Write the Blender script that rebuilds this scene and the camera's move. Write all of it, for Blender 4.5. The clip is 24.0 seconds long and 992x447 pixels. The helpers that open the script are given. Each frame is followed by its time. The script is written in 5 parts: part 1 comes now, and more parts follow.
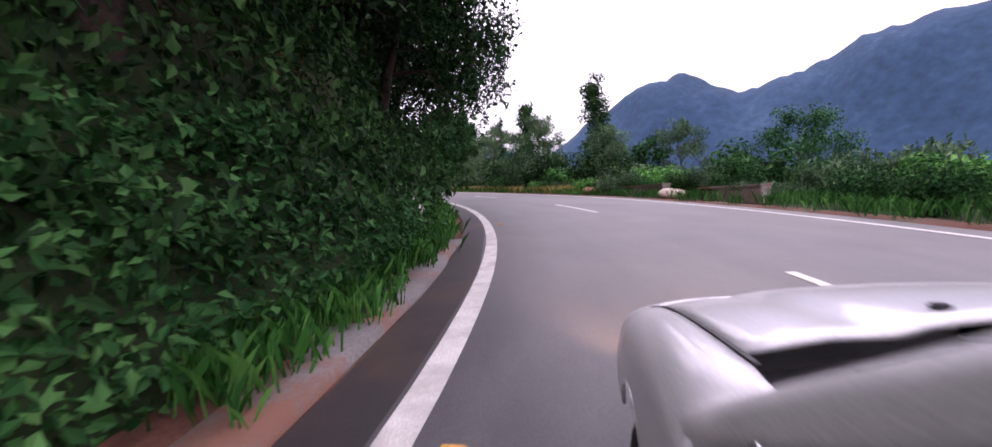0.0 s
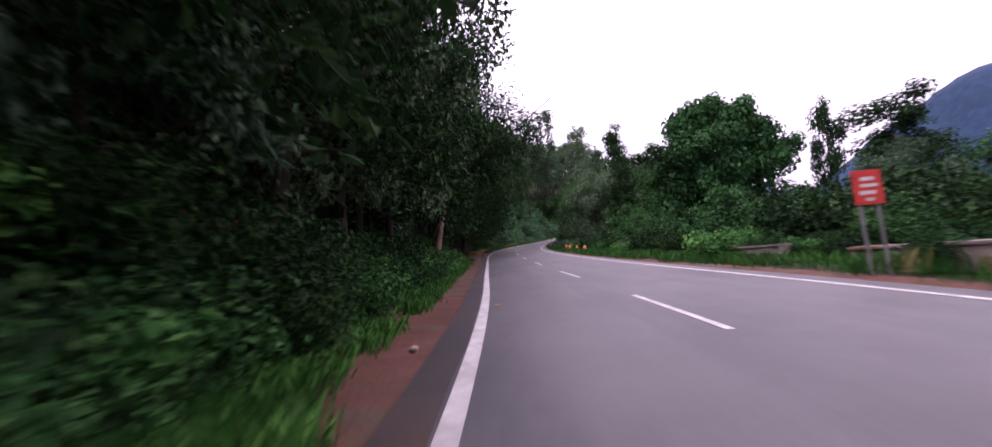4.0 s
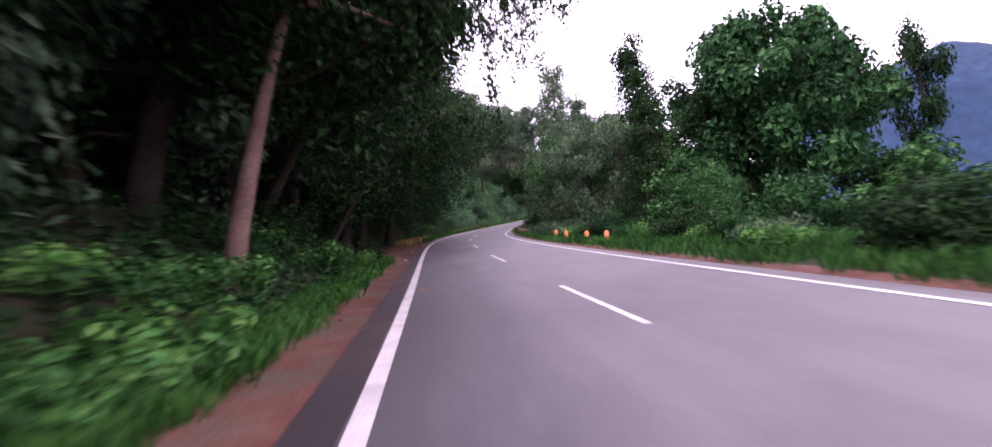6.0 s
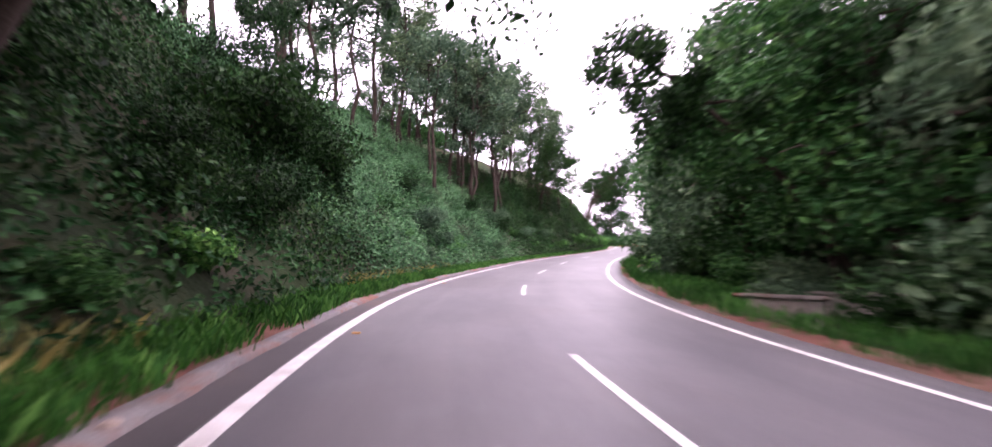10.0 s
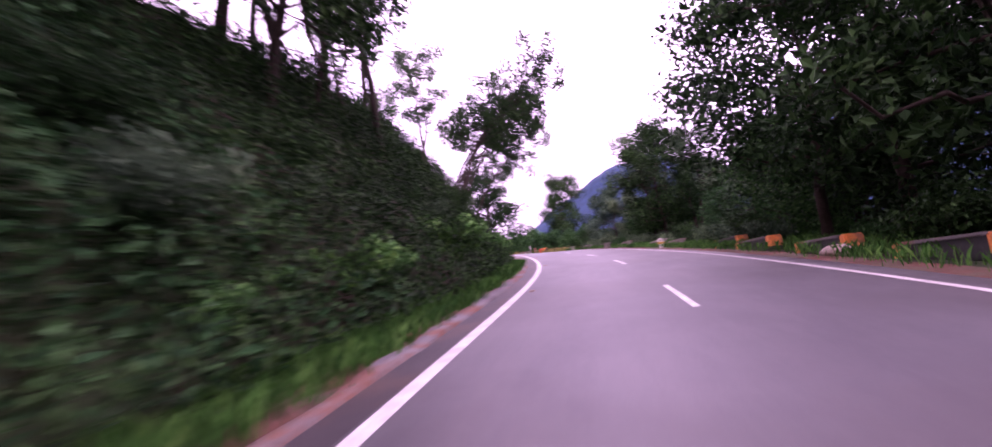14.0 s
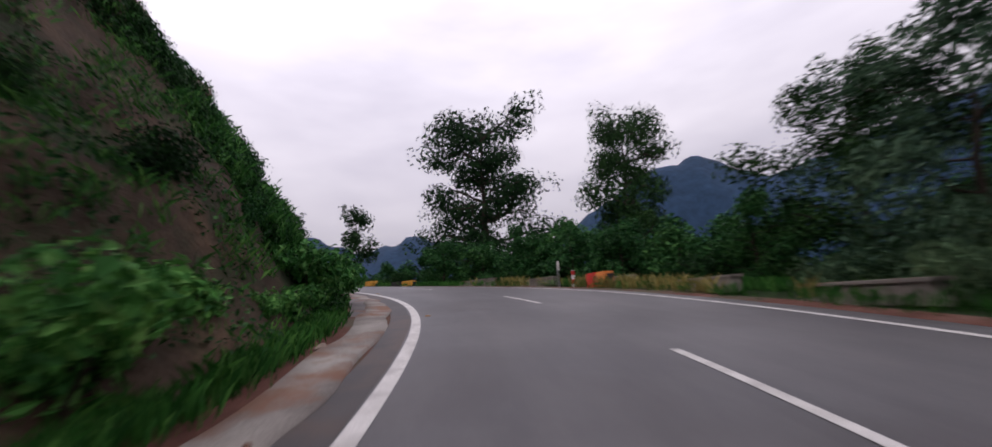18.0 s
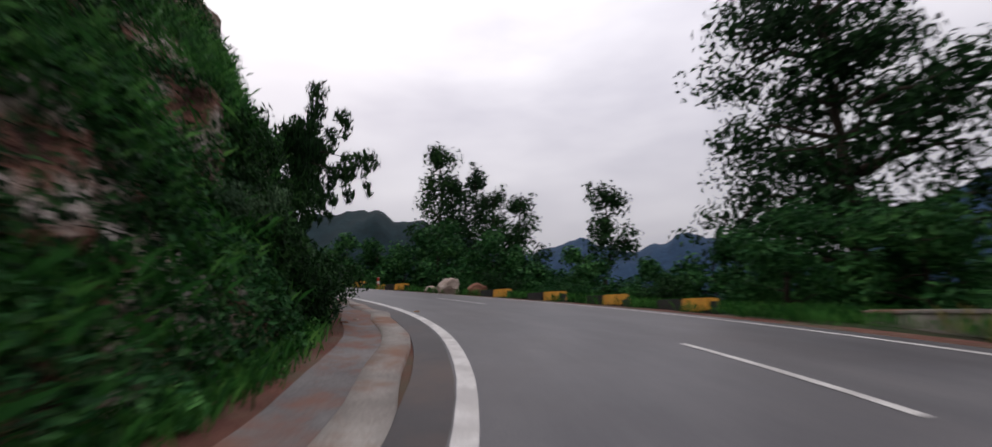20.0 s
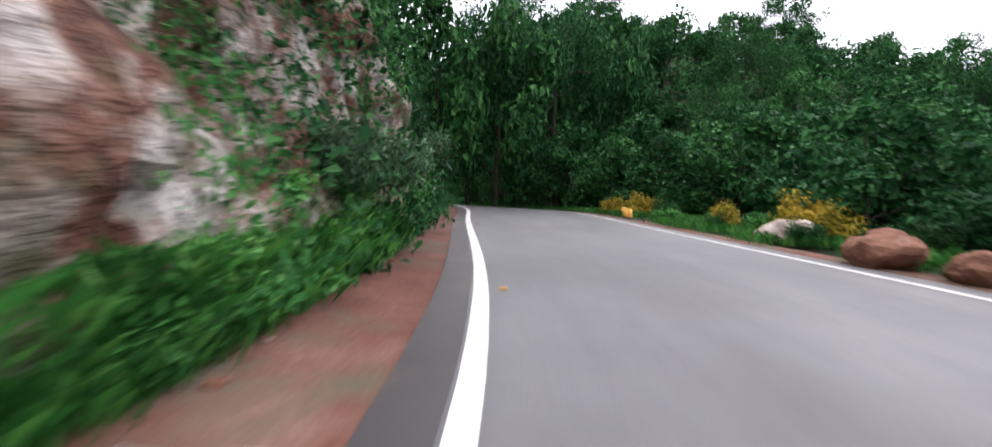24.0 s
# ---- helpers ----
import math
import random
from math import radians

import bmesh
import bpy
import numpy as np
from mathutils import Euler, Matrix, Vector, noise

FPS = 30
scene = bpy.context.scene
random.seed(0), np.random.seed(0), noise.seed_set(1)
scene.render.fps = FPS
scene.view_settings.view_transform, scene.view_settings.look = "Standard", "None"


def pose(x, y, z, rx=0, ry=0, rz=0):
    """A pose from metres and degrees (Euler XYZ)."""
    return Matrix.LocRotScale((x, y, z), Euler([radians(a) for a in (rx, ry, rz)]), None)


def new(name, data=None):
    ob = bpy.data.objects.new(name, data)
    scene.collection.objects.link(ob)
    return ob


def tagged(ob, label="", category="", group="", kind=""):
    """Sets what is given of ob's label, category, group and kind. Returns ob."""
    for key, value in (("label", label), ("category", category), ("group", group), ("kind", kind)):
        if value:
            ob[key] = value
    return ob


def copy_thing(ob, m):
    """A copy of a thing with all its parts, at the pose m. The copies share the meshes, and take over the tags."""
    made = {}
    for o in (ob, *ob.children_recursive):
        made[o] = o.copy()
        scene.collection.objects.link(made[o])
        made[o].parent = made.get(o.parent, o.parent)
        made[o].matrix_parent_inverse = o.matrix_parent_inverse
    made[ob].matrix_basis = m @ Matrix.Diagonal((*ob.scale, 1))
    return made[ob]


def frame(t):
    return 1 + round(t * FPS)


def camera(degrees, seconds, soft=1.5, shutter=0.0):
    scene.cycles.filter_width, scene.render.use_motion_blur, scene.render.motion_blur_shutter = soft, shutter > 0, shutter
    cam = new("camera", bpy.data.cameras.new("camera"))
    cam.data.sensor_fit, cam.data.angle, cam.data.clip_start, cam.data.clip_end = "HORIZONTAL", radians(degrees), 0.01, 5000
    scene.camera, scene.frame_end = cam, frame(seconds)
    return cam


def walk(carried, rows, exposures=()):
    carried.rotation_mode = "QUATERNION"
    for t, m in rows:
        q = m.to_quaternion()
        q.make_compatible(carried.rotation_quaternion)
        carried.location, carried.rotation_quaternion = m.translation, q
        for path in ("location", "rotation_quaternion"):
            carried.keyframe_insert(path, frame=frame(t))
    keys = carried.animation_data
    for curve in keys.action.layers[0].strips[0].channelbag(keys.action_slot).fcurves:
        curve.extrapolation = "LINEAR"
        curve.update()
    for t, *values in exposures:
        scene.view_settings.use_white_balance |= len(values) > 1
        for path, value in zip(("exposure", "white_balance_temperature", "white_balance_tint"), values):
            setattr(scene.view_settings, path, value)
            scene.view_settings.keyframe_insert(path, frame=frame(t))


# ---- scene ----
# the camera and its way
FOV = 96.44
PATH = [  # seconds, x, y, z, yaw, pitch, roll
    (0.0, -0.617, -11.524, 0.593, -4.36, -3.10, -2.70),
    (0.5, 0.137, -5.853, 0.879, -0.71, -2.11, -2.56),
    (1.0, 0.564, -0.187, 1.174, 6.84, -1.41, -2.22),
    (2.0, -0.867, 11.101, 1.829, 18.24, 2.20, -2.17),
    (2.5, -2.139, 16.448, 2.152, 20.27, 5.03, -5.88),
    (4.5, -9.197, 34.141, 3.036, 24.05, 5.48, -5.02),
    (5.0, -11.279, 39.078, 3.330, 22.93, 5.00, -5.01),
    (5.5, -13.485, 44.086, 3.589, 21.99, 4.66, -5.27),
    (6.0, -15.766, 49.201, 3.840, 16.65, 3.01, -5.73),
    (6.5, -18.065, 54.490, 4.108, 14.12, 5.11, -4.54),
    (7.0, -20.427, 59.842, 4.391, 7.69, 8.20, -2.16),
    (7.5, -22.940, 65.171, 4.698, 5.24, 8.55, 1.18),
    (8.0, -25.423, 70.458, 5.018, 1.39, 9.10, 3.82),
    (8.5, -27.736, 75.625, 5.341, -2.14, 10.87, 3.64),
    (9.0, -29.844, 80.767, 5.680, -1.66, 8.85, 3.16),
    (9.5, -31.692, 85.916, 6.047, 0.46, 8.11, 1.78),
    (10.0, -33.193, 91.184, 6.434, 3.88, 7.77, 0.80),
    (10.5, -34.254, 96.761, 6.822, 10.22, 3.22, -0.21),
    (11.0, -34.834, 102.451, 7.258, 6.97, 4.46, 1.58),
    (11.5, -34.854, 108.103, 7.786, 2.32, 3.38, 0.56),
    (13.5, -30.359, 131.366, 10.016, -5.71, 9.34, -5.31),
    (14.0, -28.323, 136.347, 10.628, -14.06, 8.63, -5.66),
    (14.5, -26.264, 141.282, 11.198, -26.26, 8.86, -4.95),
    (15.0, -24.201, 146.250, 11.748, -32.67, 8.79, -3.64),
    (15.5, -22.094, 151.358, 12.300, -34.02, 7.56, -3.95),
    (16.0, -20.113, 156.492, 12.834, -32.17, 9.03, -4.67),
    (16.5, -18.468, 161.593, 13.316, -27.99, 8.75, -4.04),
    (17.0, -17.009, 166.597, 13.813, -23.92, 9.06, -3.42),
    (17.5, -15.646, 171.412, 14.391, -17.10, 9.67, -4.26),
    (19.5, -14.522, 189.971, 16.221, 14.07, 10.31, -1.35),
    (20.0, -15.937, 194.433, 16.556, 24.11, 11.23, -0.95),
    (20.5, -18.231, 198.643, 17.010, 32.44, 9.43, 0.85),
    (21.0, -21.165, 202.356, 17.536, 43.07, 9.43, 1.15),
    (21.5, -24.499, 205.326, 18.092, 56.38, 7.89, 2.16),
    (22.0, -28.175, 207.634, 18.535, 71.52, 0.54, -1.06),
    (22.5, -32.107, 209.146, 18.992, 85.22, -3.46, -1.00),
    (23.0, -36.210, 209.814, 19.388, 95.56, -4.32, -0.07),
    (23.5, -40.364, 209.794, 19.883, 102.51, -3.86, 1.14),
    (24.0, -44.537, 209.498, 20.417, 105.06, 1.20, 1.45),
]


def aim(x, y, z, yaw, pitch, roll):
    return pose(x, y, z, 90 + pitch, 0, yaw) @ pose(0, 0, 0, 0, 0, roll)


EXPOSURES = [(0.0, 0.58, 6400, 34), (1.0, 0.5, 6400, 32), (2.0, 0.3, 6400, 36), (5.0, 0.5, 6300, 46), (7.0, 1.35, 6300, 60), (8.0, 1.0, 6650, 80), (9.0, 0.65, 6900, 80),
             (10.0, 1.7, 6600, 42), (11.5, 1.5, 6400, 50), (13.5, 0.95, 6400, 84), (14.0, 0.78, 6400, 84), (15.0, 0.8, 6400, 68), (16.0, 0.6, 6400, 24), (17.0, -0.45, 6400, 24),
             (20.0, -0.95, 6500, 14), (21.0, -1.0, 6500, 16), (22.0, -0.42, 6500, 14), (23.0, 0.62, 6500, 4), (24.0, 0.7, 6250, 12)]
cam = camera(FOV, 24.0, soft=1.5, shutter=0.4)
# it sets off from rest beside the standing car
walk(cam, [(PATH[0][0], aim(*PATH[0][1:])), (0.034, aim(*(a + (b - a) * 0.012 for a, b in zip(PATH[0][1:], PATH[1][1:]))))] + [(r[0], aim(*r[1:])) for r in PATH[1:]], EXPOSURES)

# the road: bend per metre every 6 m and rise every 15 m along its left line
BEND = [0.03256, 0.03184, 0.03094, 0.02949, 0.02696, 0.02263, 0.02058, 0.01716, 0.01016, 0.00396, 0.00243, 0.00420, 0.00468, 0.00093, -0.00163, 0.00003, 0.00097, -0.00071, -0.00179, -0.00288, -0.00722, -0.01388, -0.01774, -0.01998, -0.01984, -0.01539, -0.00741, -0.00712, -0.01404, -0.01518, -0.00642, 0.00454, 0.01018, 0.01101, 0.00853, 0.00628, 0.00734, 0.01653, 0.02865, 0.04009, 0.04876, 0.05073, 0.04440, 0.03568, 0.03334, 0.03111, 0.01836, 0.00311, -0.00680, 0.00000, 0.02000, 0.04000, 0.04000, 0.01500, 0.00000, 0.00000, 0.00000, 0.00000, 0.00000, 0.00000]
RISE = [0.06503, 0.06001, 0.05438, 0.04795, 0.04332, 0.04217, 0.04846, 0.05742, 0.06573, 0.07666, 0.08691, 0.10118, 0.10410, 0.10908, 0.10229, 0.09272, 0.09933, 0.10898, 0.10841, 0.09965, 0.08918, 0.07836, 0.06722, 0.05619, 0.04536]

# ---- light ----
world = bpy.data.worlds.new("overcast_sky")
scene.world = world
world.use_nodes = True
wn, wl = world.node_tree.nodes, world.node_tree.links
wn.clear()
w_out, w_bg = wn.new("ShaderNodeOutputWorld"), wn.new("ShaderNodeBackground")
w_sky = wn.new("ShaderNodeTexSky")
w_sky.sky_type, w_sky.sun_disc = "NISHITA", False
w_sky.sun_elevation, w_sky.sun_rotation = radians(48), radians(-60)
w_sky.air_density, w_sky.dust_density = 1.0, 3.0
w_grey = wn.new("ShaderNodeMixRGB")
w_grey.inputs[0].default_value = 0.82
w_tc, w_map, w_noise, w_ramp = (wn.new("ShaderNodeTexCoord"), wn.new("ShaderNodeMapping"),
                                wn.new("ShaderNodeTexNoise"), wn.new("ShaderNodeValToRGB"))
w_map.inputs["Scale"].default_value = (1.0, 1.0, 3.2)
w_noise.inputs["Scale"].default_value, w_noise.inputs["Detail"].default_value = 2.6, 4.0
w_ramp.color_ramp.elements[0].position, w_ramp.color_ramp.elements[1].position = 0.3, 0.72
w_ramp.color_ramp.elements[0].color = (12.0, 11.8, 12.7, 1)
w_ramp.color_ramp.elements[1].color = (16.5, 16.2, 16.6, 1)
wl.new(w_tc.outputs["Generated"], w_map.inputs[0])
wl.new(w_map.outputs[0], w_noise.inputs["Vector"])
wl.new(w_noise.outputs[0], w_ramp.inputs[0])
wl.new(w_sky.outputs[0], w_grey.inputs[1])
wl.new(w_ramp.outputs[0], w_grey.inputs[2])
# an overcast sky is about three times as bright overhead as at the horizon
w_sep, w_zen, w_mul = wn.new("ShaderNodeSeparateXYZ"), wn.new("ShaderNodeValToRGB"), wn.new("ShaderNodeMixRGB")
w_mul.blend_type, w_mul.inputs[0].default_value = "MULTIPLY", 1.0
w_zen.color_ramp.elements[0].position, w_zen.color_ramp.elements[1].position = 0.0, 1.0
w_zen.color_ramp.elements[0].color, w_zen.color_ramp.elements[1].color = (0.54, 0.54, 0.55, 1), (2.25, 2.25, 2.25, 1)
wl.new(w_tc.outputs["Generated"], w_sep.inputs[0])
wl.new(w_sep.outputs["Z"], w_zen.inputs[0])
wl.new(w_grey.outputs[0], w_mul.inputs[1])
wl.new(w_zen.outputs[0], w_mul.inputs[2])
wl.new(w_mul.outputs[0], w_bg.inputs[0])
w_bg.inputs[1].default_value = 0.1
wl.new(w_bg.outputs[0], w_out.inputs[0])

sun = new("sun", bpy.data.lights.new("sun", "SUN"))
sun.data.energy, sun.data.angle, sun.data.color = 0.7, radians(25), (1.0, 0.96, 0.9)
sun.matrix_world = pose(0, 0, 60, 42, 0, -60)

# ---- materials ----


def ramp(nt, fac, stops):
    r = nt.nodes.new("ShaderNodeValToRGB")
    els = r.color_ramp.elements
    while len(els) < len(stops):
        els.new(0.5)
    for el, (p, c) in zip(els, stops):
        el.position, el.color = p, (*c, 1)
    nt.links.new(fac, r.inputs[0])
    return r.outputs[0]


def noise_out(nt, scale, detail=4.0, rough=0.6, coords=None):
    n = nt.nodes.new("ShaderNodeTexNoise")
    n.inputs["Scale"].default_value, n.inputs["Detail"].default_value = scale, detail
    n.inputs["Roughness"].default_value = rough
    nt.links.new(coords, n.inputs["Vector"])
    return n.outputs[0]


def mix(nt, fac, a, b, kind="MIX"):
    m = nt.nodes.new("ShaderNodeMixRGB")
    m.blend_type = kind
    for sock, val in zip(m.inputs, (fac, a, b)):
        if isinstance(val, (int, float)):
            sock.default_value = val
        elif isinstance(val, tuple):
            sock.default_value = (*val, 1)
        else:
            nt.links.new(val, sock)
    return m.outputs[0]


def surface(name, stops, scale=1.0, rough=0.7, metal=0.0, bump=0.3, fine=40.0, grime=None, grime_scale=0.6, obj=True, coat=0.0, depth=0.02):
    """A material of two scales of variation: broad patches by a colour ramp, fine grain by noise and bump."""
    m = bpy.data.materials.new(name)
    m.use_nodes = True
    nt = m.node_tree
    b = nt.nodes["Principled BSDF"]
    tc = nt.nodes.new("ShaderNodeTexCoord")
    if obj:
        co = tc.outputs["Object"]
    else:
        co = nt.nodes.new("ShaderNodeNewGeometry").outputs["Position"]
    broad = noise_out(nt, scale, 5.0, 0.6, co)
    grain = noise_out(nt, fine, 3.0, 0.6, co)
    col = ramp(nt, broad, stops)
    g = ramp(nt, grain, [(0.25, (0.62, 0.62, 0.62)), (0.75, (1.25, 1.25, 1.25))])
    col = mix(nt, 0.8, col, g, "MULTIPLY")
    if grime:
        gr = ramp(nt, noise_out(nt, grime_scale, 6.0, 0.65, co), [(0.48, (0, 0, 0)), (0.62, (1, 1, 1))])
        col = mix(nt, gr, col, grime)
    nt.links.new(col, b.inputs["Base Color"])
    b.inputs["Roughness"].default_value, b.inputs["Metallic"].default_value = rough, metal
    b.inputs["Coat Weight"].default_value = coat
    if rough > 0.8:
        b.inputs["Specular IOR Level"].default_value = 0.2
    if bump:
        bp = nt.nodes.new("ShaderNodeBump")
        bp.inputs["Strength"].default_value, bp.inputs["Distance"].default_value = bump, depth
        both = mix(nt, 0.5, broad, grain)
        nt.links.new(both, bp.inputs["Height"])
        nt.links.new(bp.outputs[0], b.inputs["Normal"])
    return m


def leaf_material(name, stops, rough=0.55, shine=0.06, through_light=0.18):
    """Leaves: each its own shade, a little light coming through."""
    m = bpy.data.materials.new(name)
    m.use_nodes = True
    nt = m.node_tree
    b = nt.nodes["Principled BSDF"]
    geo = nt.nodes.new("ShaderNodeNewGeometry")
    info = nt.nodes.new("ShaderNodeObjectInfo")
    col = ramp(nt, geo.outputs["Random Per Island"], stops)
    patch = noise_out(nt, 0.35, 2.0, 0.5, geo.outputs["Position"])
    tone = ramp(nt, patch, [(0.3, (0.6, 0.68, 0.62)), (0.7, (1.25, 1.2, 1.1))])
    col = mix(nt, 1.0, col, tone, "MULTIPLY")
    clump = ramp(nt, noise_out(nt, 1.1, 3.0, 0.6, geo.outputs["Position"]), [(0.35, (0.6, 0.66, 0.64)), (0.65, (1.3, 1.25, 1.15))])
    col = mix(nt, 1.0, col, clump, "MULTIPLY")
    own = ramp(nt, info.outputs["Random"], [(0.0, (0.75, 0.82, 0.85)), (1.0, (1.2, 1.15, 1.0))])
    col = mix(nt, 1.0, col, own, "MULTIPLY")
    nt.links.new(col, b.inputs["Base Color"])
    b.inputs["Roughness"].default_value = rough
    b.inputs["Specular IOR Level"].default_value = shine
    tr = nt.nodes.new("ShaderNodeBsdfTranslucent")
    nt.links.new(col, tr.inputs[0])
    ms = nt.nodes.new("ShaderNodeMixShader")
    ms.inputs[0].default_value = through_light
    nt.links.new(b.outputs[0], ms.inputs[1])
    nt.links.new(tr.outputs[0], ms.inputs[2])
    nt.links.new(ms.outputs[0], nt.nodes["Material Output"].inputs[0])
    return m


ASPHALT = surface("asphalt", [(0.3, (0.072, 0.069, 0.073)), (0.55, (0.088, 0.085, 0.089)), (0.75, (0.103, 0.099, 0.102))], 0.35, 0.52, bump=0.35, fine=60,
                  grime=(0.066, 0.061, 0.063), grime_scale=0.22, depth=0.006)
_nt = ASPHALT.node_tree
_b0 = _nt.nodes["Principled BSDF"]
_uv = _nt.nodes.new("ShaderNodeUVMap")
_uv.uv_map = "along"
_mp = _nt.nodes.new("ShaderNodeMapping")
_mp.inputs["Scale"].default_value = (1.5, 0.06, 1.0)
_nt.links.new(_uv.outputs[0], _mp.inputs[0])
_streak = ramp(_nt, noise_out(_nt, 1.0, 4.0, 0.6, _mp.outputs[0]), [(0.3, (0.88, 0.87, 0.88)), (0.5, (1.0, 1.0, 1.0)), (0.72, (1.12, 1.11, 1.1))])
_mp2 = _nt.nodes.new("ShaderNodeMapping")
_mp2.inputs["Scale"].default_value = (0.5, 0.16, 1.0)
_nt.links.new(_uv.outputs[0], _mp2.inputs[0])
_patch = ramp(_nt, noise_out(_nt, 1.0, 6.0, 0.7, _mp2.outputs[0]), [(0.4, (0.82, 0.82, 0.84)), (0.5, (1.0, 1.0, 1.0)), (0.66, (1.18, 1.16, 1.13))])
_old = _b0.inputs["Base Color"].links[0].from_socket
_nt.links.new(mix(_nt, 1.0, mix(_nt, 1.0, _old, _streak, "MULTIPLY"), _patch, "MULTIPLY"), _b0.inputs["Base Color"])
DARK_ASPHALT = surface("dark_edge_asphalt", [(0.3, (0.022, 0.018, 0.019)), (0.55, (0.034, 0.028, 0.029)), (0.75, (0.052, 0.043, 0.043))], 0.6, 0.6, bump=0.35, fine=60, grime=(0.06, 0.038, 0.03), grime_scale=0.5, depth=0.006)
PAINT = surface("road_paint", [(0.3, (0.5, 0.48, 0.45)), (0.7, (0.68, 0.66, 0.63))], 3.0, 0.55, bump=0.15, fine=70, grime=(0.42, 0.4, 0.38), grime_scale=2.2, depth=0.004)
CONCRETE = surface("old_concrete", [(0.3, (0.17, 0.15, 0.135)), (0.55, (0.27, 0.245, 0.22)), (0.75, (0.36, 0.335, 0.3))], 0.9, 0.85, bump=0.5, fine=30,
                   grime=(0.2, 0.11, 0.075), grime_scale=0.7)
EARTH = surface("red_earth", [(0.3, (0.075, 0.03, 0.021)), (0.55, (0.128, 0.056, 0.04)), (0.75, (0.19, 0.115, 0.088))], 0.8, 0.95, bump=0.8, fine=18,
                grime=(0.09, 0.075, 0.05), grime_scale=0.5, depth=0.05)
BANK_EARTH = surface("brown_bank_earth", [(0.3, (0.03, 0.022, 0.014)), (0.5, (0.06, 0.04, 0.026)), (0.7, (0.11, 0.072, 0.045))], 0.7, 0.95, bump=0.9, fine=10,
                     grime=(0.022, 0.034, 0.013), grime_scale=0.5, obj=False, depth=0.1)
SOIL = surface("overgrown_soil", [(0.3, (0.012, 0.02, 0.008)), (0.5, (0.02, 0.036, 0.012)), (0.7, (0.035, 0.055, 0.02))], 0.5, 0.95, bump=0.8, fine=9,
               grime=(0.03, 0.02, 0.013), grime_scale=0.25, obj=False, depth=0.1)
CLIFF = surface("weathered_rock", [(0.34, (0.055, 0.026, 0.019)), (0.45, (0.17, 0.08, 0.055)), (0.52, (0.33, 0.26, 0.22)), (0.64, (0.62, 0.57, 0.53))], 1.1, 0.9, bump=1.0, fine=9,
                grime=(0.06, 0.065, 0.03), grime_scale=0.7, depth=0.3)
STONE = surface("pale_boulder", [(0.3, (0.24, 0.18, 0.14)), (0.6, (0.42, 0.35, 0.3)), (0.8, (0.55, 0.5, 0.45))], 1.6, 0.9, bump=0.9, fine=14, depth=0.05)
RUST_STONE = surface("red_brown_stone", [(0.3, (0.1, 0.042, 0.025)), (0.6, (0.2, 0.095, 0.06)), (0.8, (0.33, 0.22, 0.165))], 1.6, 0.9, bump=0.9, fine=12, depth=0.05)
MASONRY = surface("mossy_masonry", [(0.3, (0.16, 0.14, 0.12)), (0.55, (0.3, 0.27, 0.24)), (0.75, (0.42, 0.39, 0.35))], 1.4, 0.9, bump=0.7, fine=16,
                  grime=(0.06, 0.075, 0.04), grime_scale=0.9, depth=0.03)
BARK = surface("bark", [(0.3, (0.022, 0.016, 0.012)), (0.6, (0.05, 0.037, 0.028)), (0.8, (0.085, 0.064, 0.05))], 2.0, 0.95, bump=1.0, fine=16, depth=0.03)
PALE_BARK = surface("pale_bark", [(0.3, (0.13, 0.08, 0.06)), (0.6, (0.24, 0.15, 0.12)), (0.8, (0.33, 0.25, 0.21))], 2.0, 0.9, bump=0.6, fine=14, depth=0.02)
YELLOW = surface("yellow_paint", [(0.3, (0.55, 0.27, 0.03)), (0.7, (0.8, 0.42, 0.06))], 2.5, 0.6, bump=0.3, fine=25, grime=(0.3, 0.16, 0.06), grime_scale=1.6, depth=0.01)
ORANGE = surface("orange_paint", [(0.3, (0.6, 0.17, 0.03)), (0.7, (0.8, 0.28, 0.06))], 2.5, 0.6, bump=0.3, fine=25, grime=(0.28, 0.12, 0.06), grime_scale=1.6, depth=0.01)
BLACK = surface("black_paint", [(0.3, (0.012, 0.012, 0.013)), (0.7, (0.03, 0.029, 0.028))], 2.5, 0.6, bump=0.3, fine=25, depth=0.01)
WHITE = surface("white_paint", [(0.3, (0.62, 0.6, 0.57)), (0.7, (0.8, 0.79, 0.77))], 1.8, 0.6, bump=0.25, fine=20, grime=(0.42, 0.36, 0.3), grime_scale=1.5, depth=0.01)
WHITEWASH = surface("weathered_whitewash", [(0.3, (0.3, 0.29, 0.29)), (0.7, (0.52, 0.5, 0.5))], 1.8, 0.85, bump=0.5, fine=22, grime=(0.16, 0.145, 0.14), grime_scale=2.2, depth=0.02)
RED = surface("red_paint", [(0.3, (0.5, 0.03, 0.02)), (0.7, (0.72, 0.06, 0.04))], 2.0, 0.5, bump=0.1, fine=30, depth=0.005)
STEEL = surface("galvanised_steel", [(0.3, (0.3, 0.3, 0.31)), (0.7, (0.45, 0.45, 0.46))], 2.0, 0.45, metal=0.8, bump=0.1, fine=30, depth=0.005)
CAR_PAINT = surface("silver_car_paint", [(0.3, (0.68, 0.67, 0.69)), (0.7, (0.74, 0.73, 0.75))], 0.8, 0.3, metal=0.0, bump=0.0, fine=200, coat=0.7)
PLASTIC = surface("black_plastic", [(0.3, (0.012, 0.012, 0.014)), (0.7, (0.022, 0.022, 0.025))], 4, 0.5, bump=0.1, fine=60, depth=0.003)
